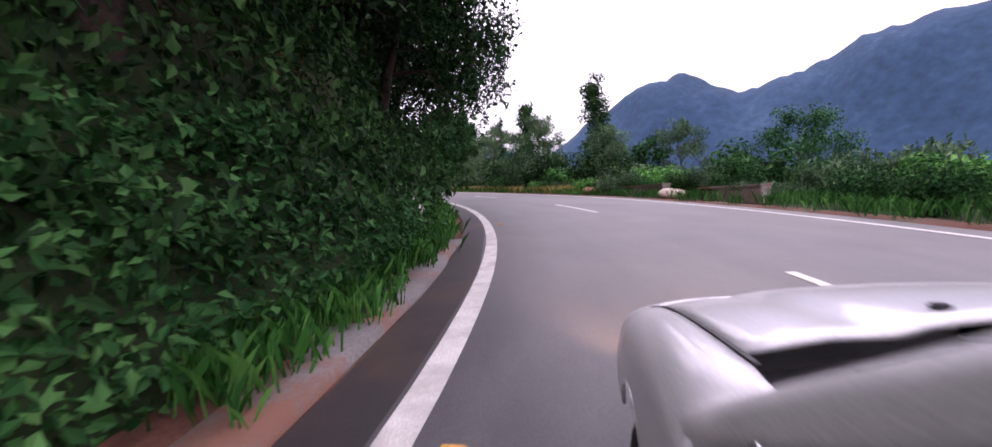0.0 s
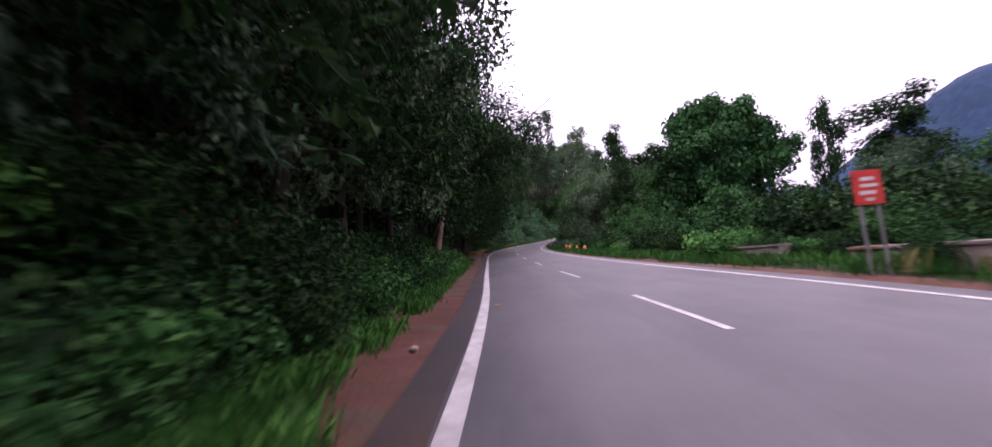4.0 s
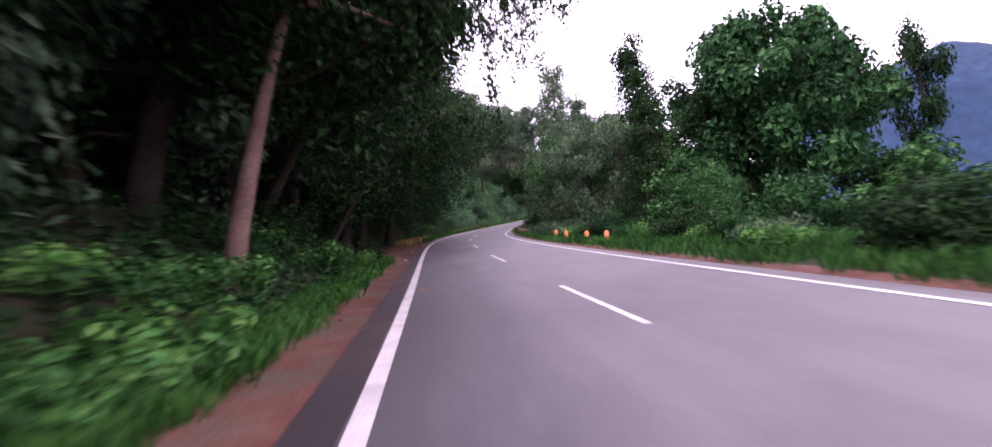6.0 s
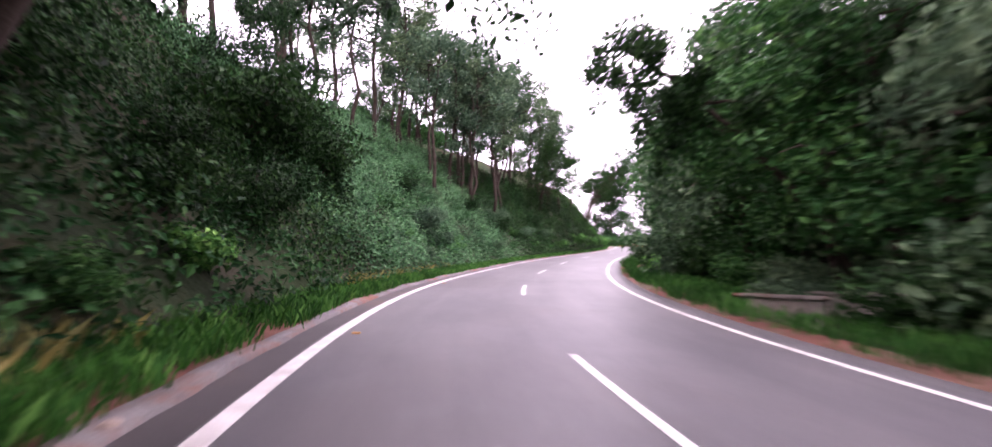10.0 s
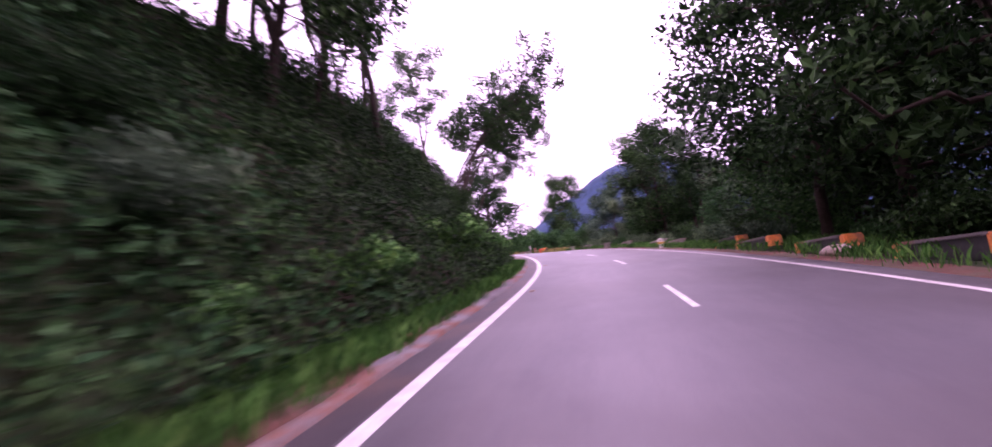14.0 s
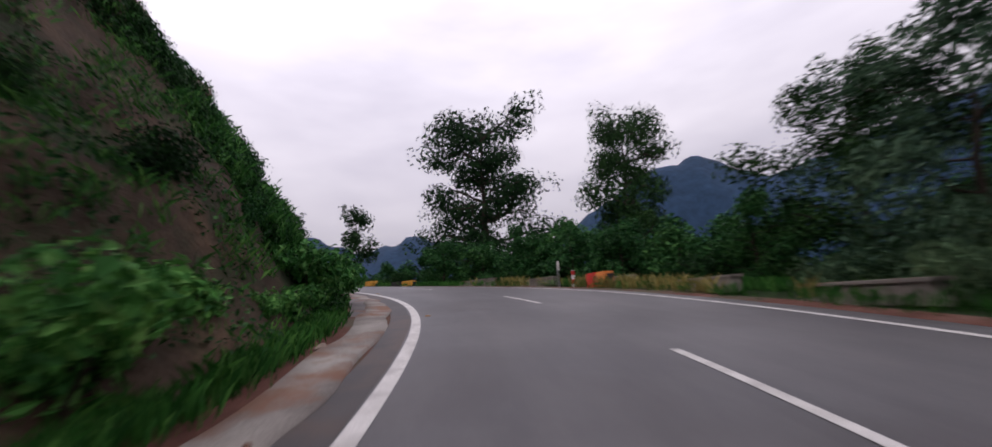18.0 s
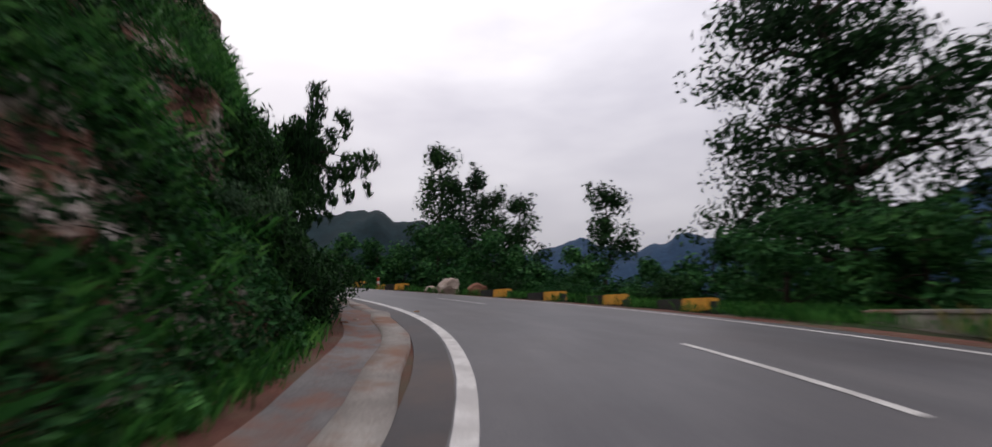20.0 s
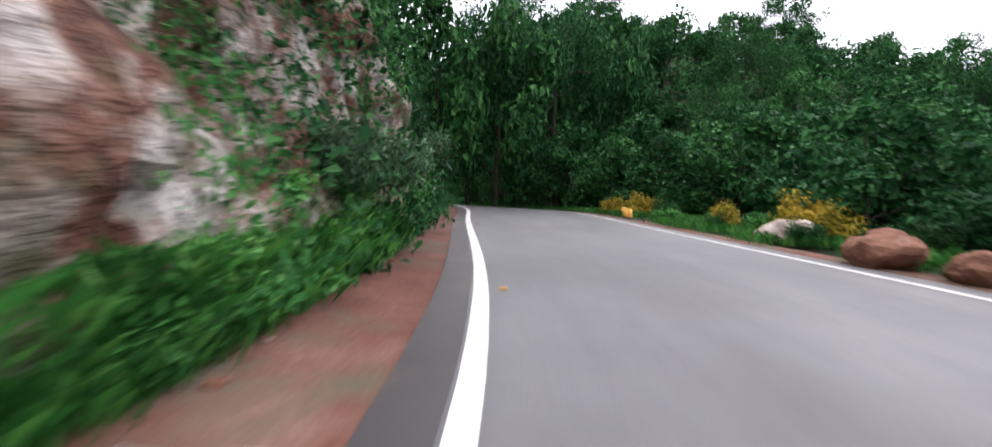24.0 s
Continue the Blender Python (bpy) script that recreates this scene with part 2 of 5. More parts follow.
RUBBER = surface("tyre_rubber", [(0.3, (0.015, 0.015, 0.015)), (0.7, (0.03, 0.03, 0.03))], 6, 0.85, bump=0.3, fine=40, depth=0.005)
CHROME = surface("chrome", [(0.3, (0.75, 0.75, 0.76)), (0.7, (0.8, 0.8, 0.8))], 2, 0.08, metal=1.0, bump=0.0)
# amber lens, its base brightened for the headlamp light it throws back
AMBER = surface("amber_lens", [(0.3, (0.75, 0.32, 0.08)), (0.7, (0.9, 0.45, 0.14))], 20, 0.3, bump=0.1, fine=90, depth=0.003)
# far woods; the blue of the distance haze is put into the base colour
MOUNTAIN = surface("haze_blue_wooded_mountain", [(0.3, (0.014, 0.034, 0.066)), (0.55, (0.02, 0.045, 0.085)), (0.75, (0.03, 0.06, 0.105))], 0.012, 1.0, bump=0.0, fine=0.09, obj=False)
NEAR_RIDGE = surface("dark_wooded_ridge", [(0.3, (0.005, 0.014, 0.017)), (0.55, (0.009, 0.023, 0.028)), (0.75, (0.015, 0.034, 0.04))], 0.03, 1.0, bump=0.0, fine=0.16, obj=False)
CEMENT = surface("grey_drain_cement", [(0.3, (0.11, 0.1, 0.1)), (0.55, (0.16, 0.15, 0.145)), (0.75, (0.22, 0.205, 0.195))], 0.8, 0.85, bump=0.5, fine=28,
                 grime=(0.17, 0.085, 0.06), grime_scale=0.9)
GLASS = bpy.data.materials.new("windscreen_glass")
GLASS.use_nodes = True
_b = GLASS.node_tree.nodes["Principled BSDF"]
_b.inputs["Base Color"].default_value, _b.inputs["Roughness"].default_value = (0.02, 0.024, 0.026, 1), 0.04
_b.inputs["Coat Weight"].default_value = 0.5

# dark foliage; on banks and in hollows this colour also carries the shade
LEAF_DARK = leaf_material("dark_and_shade_leaves", [(0.0, (0.006, 0.019, 0.008)), (0.6, (0.016, 0.05, 0.017)), (1.0, (0.04, 0.1, 0.036))])
LEAF_MID = leaf_material("green_leaves", [(0.0, (0.01, 0.042, 0.015)), (0.6, (0.026, 0.1, 0.034)), (1.0, (0.07, 0.18, 0.065))])
LEAF_BRIGHT = leaf_material("fresh_leaves", [(0.0, (0.03, 0.115, 0.036)), (0.6, (0.072, 0.24, 0.064)), (1.0, (0.16, 0.35, 0.115))])
LEAF_BLUE = leaf_material("grey_green_leaves", [(0.0, (0.036, 0.074, 0.046)), (0.6, (0.075, 0.138, 0.09)), (1.0, (0.15, 0.23, 0.155))])
LEAF_PALE = leaf_material("pale_green_leaves", [(0.0, (0.055, 0.15, 0.075)), (0.6, (0.12, 0.28, 0.14)), (1.0, (0.22, 0.4, 0.22))])
LEAF_YELLOW = leaf_material("yellowing_leaves", [(0.0, (0.16, 0.13, 0.02)), (0.6, (0.34, 0.26, 0.04)), (1.0, (0.5, 0.38, 0.08))])
LEAF_DRY = leaf_material("dry_leaves", [(0.0, (0.12, 0.035, 0.02)), (0.6, (0.22, 0.075, 0.04)), (1.0, (0.3, 0.15, 0.08))])
GRASS = leaf_material("grass_blades", [(0.0, (0.016, 0.068, 0.018)), (0.6, (0.038, 0.15, 0.033)), (1.0, (0.1, 0.24, 0.065))])
# straw yellow stands in for headlamp glow on grass
HEADLIT_GRASS = leaf_material("headlit_grass_blades", [(0.0, (0.18, 0.15, 0.05)), (0.6, (0.32, 0.26, 0.1)), (1.0, (0.42, 0.36, 0.17))])

# ---- tools ----
rng = np.random.default_rng(7)


def fast_mesh(name, verts, quads, smooth=False):
    me = bpy.data.meshes.new(name)
    verts, quads = np.asarray(verts, np.float32), np.asarray(quads, np.int32)
    k = quads.shape[1]
    me.vertices.add(len(verts))
    me.vertices.foreach_set("co", verts.ravel())
    me.loops.add(quads.size)
    me.loops.foreach_set("vertex_index", quads.ravel())
    me.polygons.add(len(quads))
    me.polygons.foreach_set("loop_start", np.arange(0, quads.size, k, dtype=np.int32))
    me.polygons.foreach_set("use_smooth", np.full(len(quads), smooth))
    me.update(calc_edges=True)
    return me


def put(name, me, material, parent=None, label=""):
    """A mesh as an object, a part of parent if there is one."""
    ob = new(name, me)
    if not me.materials:
        me.materials.append(material)
    ob.parent = parent
    return tagged(ob, label)


def part(name, bm, material, parent, label="", smooth=False):
    me = bpy.data.meshes.new(name)
    for f in bm.faces:
        f.smooth = smooth
    bm.to_mesh(me)
    bm.free()
    return put(name, me, material, parent, label)


def thing(name, label, category, m=None, group="", kind=""):
    ob = tagged(new(name), label, category, group, kind)
    ob.empty_display_size = 0.1
    if m is not None:
        ob.matrix_basis = m
    return ob


def box(sx, sy, sz, at=(0, 0, 0), bevel=0.0, rot=None):
    """A box standing on at, its edges rounded."""
    bm = bmesh.new()
    bmesh.ops.create_cube(bm, size=1.0)
    bmesh.ops.scale(bm, vec=(sx, sy, sz), verts=bm.verts)
    if bevel:
        bmesh.ops.bevel(bm, geom=bm.edges[:], offset=bevel, segments=2, affect="EDGES", clamp_overlap=True)
    bmesh.ops.translate(bm, vec=(0, 0, sz / 2), verts=bm.verts)
    if rot is not None:
        bmesh.ops.transform(bm, matrix=rot, verts=bm.verts)
    bmesh.ops.translate(bm, vec=at, verts=bm.verts)
    return bm


def rough_up(bm, amount, scale, seed=0.0):
    for v in bm.verts:
        n = noise.noise_vector(v.co * scale + Vector((seed, seed * 1.7, -seed)))
        v.co += n * amount
    return bm


def tube(points, radii, sides=8):
    """A tapered tube along points: vertices and quads."""
    P = np.asarray(points, float)
    n = len(P)
    T = np.gradient(P, axis=0)
    T /= np.linalg.norm(T, axis=1, keepdims=True) + 1e-9
    side = np.cross(T, [0.31, 0.22, 0.93] if abs(T[0, 2]) < 0.9 else [1.0, 0.1, 0.0])
    side /= np.linalg.norm(side, axis=1, keepdims=True) + 1e-9
    other = np.cross(T, side)
    a = np.linspace(0, 2 * np.pi, sides, endpoint=False)
    ring = side[:, None, :] * np.cos(a)[None, :, None] + other[:, None, :] * np.sin(a)[None, :, None]
    V = (P[:, None, :] + ring * np.asarray(radii)[:, None, None]).reshape(-1, 3)
    i = np.arange(n - 1)[:, None] * sides
    j = np.arange(sides)[None, :]
    k = (j + 1) % sides
    Q = np.stack([i + j, i + k, i + sides + k, i + sides + j], -1).reshape(-1, 4)
    return V, Q


def merged(pieces):
    V, Q, n = [], [], 0
    for v, q in pieces:
        V.append(v)
        Q.append(q + n)
        n += len(v)
    return np.concatenate(V), np.concatenate(Q)


def leaves(centres, out, length, width, r, droop=0.0, spread=0.55, fold=0.25):
    """Leaf quads at centres, facing more or less along out."""
    n = len(centres)
    nrm = out + r.normal(0, spread, (n, 3)) + [0, 0, 0.35]
    nrm /= np.linalg.norm(nrm, axis=1, keepdims=True) + 1e-9
    along = np.cross(nrm, r.normal(0, 1, (n, 3)))
    along[:, 2] -= droop
    along -= nrm * (along * nrm).sum(1, keepdims=True) * (0.0 if droop else 1.0)
    along /= np.linalg.norm(along, axis=1, keepdims=True) + 1e-9
    across = np.cross(nrm, along)
    across /= np.linalg.norm(across, axis=1, keepdims=True) + 1e-9
    L = length * r.uniform(0.6, 1.35, (n, 1))
    W = width * r.uniform(0.6, 1.35, (n, 1))
    base, tip = centres - along * L / 2, centres + along * L / 2
    mid = centres + nrm * W * fold
    V = np.stack([base, mid + across * W / 2 - along * L * 0.08, tip, mid - across * W / 2 - along * L * 0.08], 1).reshape(-1, 3)
    return V, np.arange(4 * n, dtype=np.int32).reshape(-1, 4)


def clump_leaves(clumps, count, length, width, r, droop=0.0, shell=0.55, squash=0.8):
    """Leaves gathered on the outsides of clumps (x, y, z, radius)."""
    C = np.asarray(clumps, float)
    weight = C[:, 3] ** 2
    pick = r.choice(len(C), count, p=weight / weight.sum())
    d = r.normal(0, 1, (count, 3))
    d /= np.linalg.norm(d, axis=1, keepdims=True)
    rad = C[pick, 3:4] * (shell + (1.1 - shell) * r.uniform(0, 1, (count, 1)) ** 0.7)
    off = d * rad
    off[:, 2] *= squash
    return leaves(C[pick, :3] + off, d, length, width, r, droop)

# ---- the road and the ground ----
import functools

S_MIN, S_MAX, LANE = -30.0, 323.0, 3.5
_s = np.arange(S_MIN, S_MAX, 1.0)
_k = np.interp(_s, S_MIN + 6.0 * np.arange(len(BEND)), BEND)
_th = np.cumsum(_k)
_th -= _th[30]
_g = np.interp(_s, S_MIN + 15.0 * np.arange(len(RISE)), RISE)
_x, _y, _z = np.cumsum(-np.sin(_th)), np.cumsum(np.cos(_th)), np.cumsum(_g)
_x, _y, _z = _x - _x[30], _y - _y[30], _z - _z[30]


def spot(s, u, dz=0.0):
    """World places at s along the left line, u to its right and dz over the road."""
    s = np.asarray(s, float)
    x, y, z, th = (np.interp(s, _s, a) for a in (_x, _y, _z, _th))
    return np.stack(np.broadcast_arrays(x + np.cos(th) * u, y + np.sin(th) * u, z + dz), -1)


def heading(s):
    return math.degrees(float(np.interp(s, _s, _th)))


def knots(s, table):
    t = np.asarray(table, float)
    return np.interp(s, t[:, 0], t[:, 1])


# the left bank: distance of its foot from the line, its steepness and height
TOE = [(-30, 1.5), (25, 1.6), (35, 2.2), (70, 2.4), (76, 5.5), (90, 6.0), (98, 2.6), (106, 1.9), (140, 1.8), (190, 1.9), (205, 2.3), (225, 2.5), (231, 2.75), (238, 2.75), (242, 2.3), (255, 1.7), (330, 1.7)]
STEEP = [(-30, 62), (25, 60), (38, 32), (95, 34), (106, 46), (140, 46), (155, 54), (190, 54), (200, 57), (212, 60), (219, 70), (224, 76), (250, 76), (262, 70), (330, 66)]
HIGH = [(-30, 7), (25, 7), (38, 4), (95, 5), (106, 12), (140, 12), (155, 9), (190, 8), (202, 12), (220, 14), (250, 13), (262, 16), (275, 15), (292, 8), (330, 6)]
BACK = [(-30, 0.42), (100, 0.42), (106, 0.02), (172, 0.02), (190, 0.42), (330, 0.42)]
# the right side: where the verge ends and how steeply it falls
EDGE = [(-30, 16), (40, 16), (60, 13), (100, 13), (150, 13), (200, 12.5), (230, 12.5), (255, 12), (330, 12)]
FALL = [(-30, 0.4), (60, 0.28), (110, 0.3), (150, 0.45), (200, 0.6), (240, 0.6), (270, 0.2), (330, 0.1)]


def bank_height(s, v):
    """Height over the road at v metres to the left of the line."""
    toe, steep, high = knots(s, TOE), np.tan(np.radians(knots(s, STEEP))), knots(s, HIGH)
    up = np.maximum(v - toe, 0) * steep
    run = high / steep
    over = np.maximum(v - toe - run, 0)
    return np.minimum(up, high) + over * knots(s, BACK)


def strip(name, s0, s1, us, dz, material, step=0.75, parent=None, label="", wobble=0.0):
    """A sheet along the road; us and dz may be numbers or functions of s."""
    s = np.arange(s0, s1 + 1e-6, step)
    cols = []
    for u, h in zip(us, dz):
        uu = u(s) if callable(u) else np.full_like(s, u)
        hh = h(s) if callable(h) else np.full_like(s, h)
        if wobble:
            uu = uu + wobble * np.sin(s * 1.7 + 3 * np.sin(s * 0.37)) * np.sin(s * 0.53)
        cols.append(spot(s, uu, hh))
    V = np.stack(cols, 1)
    n, m = V.shape[:2]
    i = (np.arange(n - 1)[:, None] * m + np.arange(m - 1)[None, :]).ravel()
    Q = np.stack([i, i + 1, i + m + 1, i + m], 1)
    me = fast_mesh(name, V.reshape(-1, 3), Q, True)
    if name == "road":
        across = np.broadcast_to(np.array([float(u) for u in us])[None], (n, m))
        uv = np.stack([across, np.broadcast_to(s[:, None], (n, m))], -1).reshape(-1, 2)
        me.uv_layers.new(name="along").data.foreach_set("uv", uv[Q.ravel()].astype(np.float32).ravel())
    return put(name, me, material, parent, label)


road = strip("road", S_MIN, S_MAX - 2, (-0.62, -0.6, -0.3, 1.75, 3.5, 5.2, 7.3, 7.75, 7.8), (-0.12, -0.012, 0.0, 0.012, 0.018, 0.012, 0.0, -0.015, -0.12), ASPHALT)
tagged(road, "worn grey asphalt mountain road with white edge lines", "road", kind="structure")
strip("edge_line", S_MIN, S_MAX - 3, (-0.1, 0.1), (0.008, 0.008), PAINT, parent=road, label="broad white painted edge line")
strip("edge_line", S_MIN, S_MAX - 3, (6.93, 7.07), (0.01, 0.01), PAINT, parent=road, label="white painted edge line")
strip("edge_strip", S_MIN, S_MAX - 3, (-0.6, lambda s: -0.13 + 0.02 * np.sin(s * 1.3) * np.sin(s * 0.31)), (-0.006, 0.006), DARK_ASPHALT, parent=road, label="darker strip of asphalt outside the edge line")
CENTRE = [(-30, 3.4), (40, 3.28), (75, 3.36), (95, 3.5), (222, 3.5), (230, 3.9), (330, 3.7)]
DASHES = [-22, -10.5, 1.0, 12.8, 25.4, 36.4, 46.3, 57.4, 68.8, 80.3, 91.2, 100.3, 111.6, 121.8, 132, 142, 152.8, 163.2, 171.6, 181.1, 189.4, 198.8, 208.5, 219.2, 229.0, 270]
for s in DASHES:
    strip("dash", s, s + (4.4 if s < 90 else 3.9 if s < 130 else 3.1), (lambda s: knots(s, CENTRE) - 0.06, lambda s: knots(s, CENTRE) + 0.06), (0.0245, 0.0245), PAINT, 0.5, road)

ground_left = strip("shoulder_left", S_MIN, S_MAX - 3, (-0.45, -0.8, -1.3, lambda s: -knots(s, TOE) - 0.5), (-0.05, -0.03, 0.0, 0.05), EARTH, 0.5, wobble=0.05)
tagged(ground_left, "bare red-brown earth along the road's edge", "shoulder", kind="structure")
strip_r = strip("shoulder_right", S_MIN, S_MAX - 3, (7.6, 8.0, 8.5, 9.2), (-0.05, -0.01, -0.01, -0.16), EARTH, 0.75, wobble=0.08)
tagged(strip_r, "dusty red-brown earth verge with tufts of grass", "shoulder", kind="structure")

# concrete edging of the drain beside the left line
last = 0.4
for a, b, w, lab in ((S_MIN, -3, 0.4, "weathered grey concrete kerb along the asphalt"), (100, 150, 0.2, "dirty concrete kerb along the asphalt"),
                     (150, 172, 0.34, "dark dirty concrete drain edge"), (172, 200, 0.7, "pale concrete drain edge dusted with earth"),
                     (200, 242, 0.42, "cracked pale concrete drain apron with earth on it")):
    def outer(s, a=a, w=w, w0=last, lip=0.64):
        return -lip - (w0 + (w - w0) * np.clip((s - a) / 4, 0, 1))
    k = strip("kerb", a, b, (-0.6, -0.62, outer, functools.partial(outer, lip=0.7)), (-0.1, lambda s: 0.03 + 0.02 * np.sin(s * 2.3) * np.sin(s * 0.9), lambda s: 0.05 + 0.03 * np.sin(s * 1.9 + 1) * np.sin(s * 0.7), -0.06), CEMENT if a < 160 else CONCRETE, 0.25, wobble=0.06 if a < 170 else 0.11)
    tagged(k, lab, "kerb", kind="structure")
    last = w
drain = strip("drain_floor", 199, 242, (-0.96, -1.0, -1.4, -1.72), (0.0, 0.016, 0.006, 0.035), CEMENT, 0.5, wobble=0.07)
tagged(drain, "dark grey cement drain floor stained with red earth", "drain", kind="structure")

# the left bank as a sheet of its own, lumpy
_bs = np.arange(S_MIN, S_MAX - 6, 0.6)
_w = np.concatenate([np.linspace(0, 1, 20), np.array([1.15, 1.4, 1.8, 2.4])])
toe_, run_ = knots(_bs, TOE), knots(_bs, HIGH) / np.tan(np.radians(knots(_bs, STEEP)))
_v = toe_[:, None] - 0.1 + np.where(_w[None] <= 1, _w[None] * run_[:, None], run_[:, None] + (_w[None] - 1) * 4.5)
_h = bank_height(_bs[:, None], _v) - 0.05
BANK = np.stack([spot(_bs, -_v[:, j], _h[:, j]) for j in range(len(_w))], 1)
_th_b = np.interp(_bs, _s, _th)
_lump = np.array([[noise.fractal(Vector(p) * 0.32, 0.9, 2.1, 4) for p in row] for row in BANK])
_rock = np.clip((_bs - 198) / 10, 0, 1)
_amt = ((0.45 + 0.55 * _rock) * (1 - 0.7 * np.exp(-((_bs - 235) / 3.5) ** 2)))[:, None] * np.clip(_w * 4, 0.15, 1)[None]
BANK[..., 0] += np.cos(_th_b)[:, None] * _lump * _amt
BANK[..., 1] += np.sin(_th_b)[:, None] * _lump * _amt
BANK[..., 2] += _lump * _amt * 0.5


def bank_piece(name, a, b, material, label):
    i0, i1 = np.searchsorted(_bs, a), np.searchsorted(_bs, b)
    V = BANK[i0:i1 + 1]
    n, m = V.shape[:2]
    i = (np.arange(n - 1)[:, None] * m + np.arange(m - 1)[None, :]).ravel()
    ob = put(name, fast_mesh(name, V.reshape(-1, 3), np.stack([i, i + m, i + m + 1, i + 1], 1), True), material)
    return tagged(ob, label, "bank", kind="structure")


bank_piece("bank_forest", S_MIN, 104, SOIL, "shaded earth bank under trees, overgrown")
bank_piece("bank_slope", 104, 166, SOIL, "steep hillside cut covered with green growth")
bank_piece("bank_cut", 165.4, 201, BANK_EARTH, "steep brown earth cut with patches of green growth")


def rock_face(a, b, rows, step):
    """The cutting: the bank's sheet drawn finer and broken into blocks and cracks."""
    i = np.arange(np.searchsorted(_bs, a), np.searchsorted(_bs, b) - 1, step)
    j = np.concatenate([np.linspace(0, 19, rows), np.arange(20, len(_w))])
    i0, j0 = np.minimum(i.astype(int), len(_bs) - 2), np.minimum(j.astype(int), len(_w) - 2)
    fi, fj = (i - i0)[:, None, None], (j - j0)[None, :, None]
    P = ((BANK[i0][:, j0] * (1 - fi) + BANK[i0 + 1][:, j0] * fi) * (1 - fj) + (BANK[i0][:, j0 + 1] * (1 - fi) + BANK[i0 + 1][:, j0 + 1] * fi) * fj)
    th = np.interp(np.interp(i, np.arange(len(_bs)), _bs), _s, _th)
    push = np.zeros(P.shape[:2])
    for x in range(P.shape[0]):
        for y in range(P.shape[1]):
            p = Vector((P[x, y, 0] * 0.8, P[x, y, 1] * 0.8, P[x, y, 2] * 0.45))
            p += noise.noise_vector(p * 1.7) * 0.25
            d, c = noise.voronoi(p)
            d2, c2 = noise.voronoi(p * 2.6)
            push[x, y] = noise.noise(c[0] * 5.3) * 0.5 + noise.noise(c2[0] * 4.1) * 0.2 - 0.16 * math.exp(-(d[1] - d[0]) / 0.05) - 0.06 * math.exp(-(d2[1] - d2[0]) / 0.06)
    push *= np.clip(j / 19 * 8, 0.1, 1)[None]
    P[..., 0] += np.cos(th)[:, None] * push
    P[..., 1] += np.sin(th)[:, None] * push
    n, m = P.shape[:2]
    q = (np.arange(n - 1)[:, None] * m + np.arange(m - 1)[None, :]).ravel()
    return tagged(put("bank_cliff", fast_mesh("bank_cliff", P.reshape(-1, 3), np.stack([q, q + m, q + m + 1, q + 1], 1), False), CLIFF),
                  "tall brown and grey weathered rock cutting", "bank", kind="structure")


rock_face(201, 262, 64, 0.33)
bank_piece("bank_far", 261, S_MAX - 7, CLIFF, "rock cutting under trees round the bend")

# the ground: one sheet to the horizon
_a = np.concatenate([np.linspace(-3500, -260, 18), np.linspace(-240, 140, 153), np.linspace(160, 3500, 18)])
_c = np.concatenate([np.linspace(-3500, -110, 18), np.linspace(-90, 370, 185), np.linspace(390, 3500, 18)])
GX, GY = np.meshgrid(_a, _c, indexing="ij")


def ground_height(x, y):
    x, y = np.asarray(x, float), np.asarray(y, float)
    shape = x.shape
    x, y = x.ravel(), y.ravel()
    best, si = np.full(len(x), 1e18), np.zeros(len(x), int)
    for i in range(0, len(_s), 2):
        d = (x - _x[i]) ** 2 + (y - _y[i]) ** 2
        m = d < best
        best[m], si[m] = d[m], i
    u = (x - _x[si]) * np.cos(_th[si]) + (y - _y[si]) * np.sin(_th[si])
    dist = np.sqrt(best)
    u = np.where(np.abs(u) < 0.6 * dist, np.sign(u) * dist, u)
    s = _s[si]
    left = bank_height(s, -u - 3.6) - 0.9
    cap = knots(s, [(50, 9), (125, 24), (200, 24), (225, 14), (262, 14), (285, 5), (330, 5)]) + 3 * np.sin(x * 0.03) * np.cos(y * 0.04)
    left = np.minimum(left, cap)
    edge, fall = knots(s, EDGE), knots(s, FALL)
    right = -0.12 - np.minimum(np.maximum(u - edge, 0) * fall, 22 + 5 * np.sin(x * 0.05 + y * 0.02))
    z = _z[si] + np.where(u < -0.6, np.maximum(left, -0.3), np.where(u > 7.7, right, -0.35))
    far = np.clip((dist - 60) / 160, 0, 1)
    z = z * (1 - far) + far * (-12)
    # the wooded hill across the bend, and its foot
    for cx, cy, rx, ry, h in ((-155, 238, 48, 72, 47), (-90, 325, 60, 45, 18), (-122, 165, 26, 40, 20)):
        hill = h * np.exp(-((x - cx) / rx) ** 2 - ((y - cy) / ry) ** 2)
        z = np.where(dist > 16, z + hill * np.clip((dist - 16) / 18, 0, 1), z)
    return z.reshape(shape)


GZ = ground_height(GX, GY)
_n, _m = GX.shape
_i = (np.arange(_n - 1)[:, None] * _m + np.arange(_m - 1)[None, :]).ravel()
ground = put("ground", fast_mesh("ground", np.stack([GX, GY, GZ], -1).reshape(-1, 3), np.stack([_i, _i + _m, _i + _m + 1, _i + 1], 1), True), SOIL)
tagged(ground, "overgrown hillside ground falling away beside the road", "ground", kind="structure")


def ground_at(s, u):
    p = spot(s, u)
    if u < -1:
        return Vector((p[0], p[1], p[2] + float(bank_height(s, -u)) - 0.15))
    if u < float(knots(s, EDGE)):
        return Vector((p[0], p[1], p[2]))
    return Vector((p[0], p[1], float(ground_height(p[0:1], p[1:2])[0]) - 0.1))


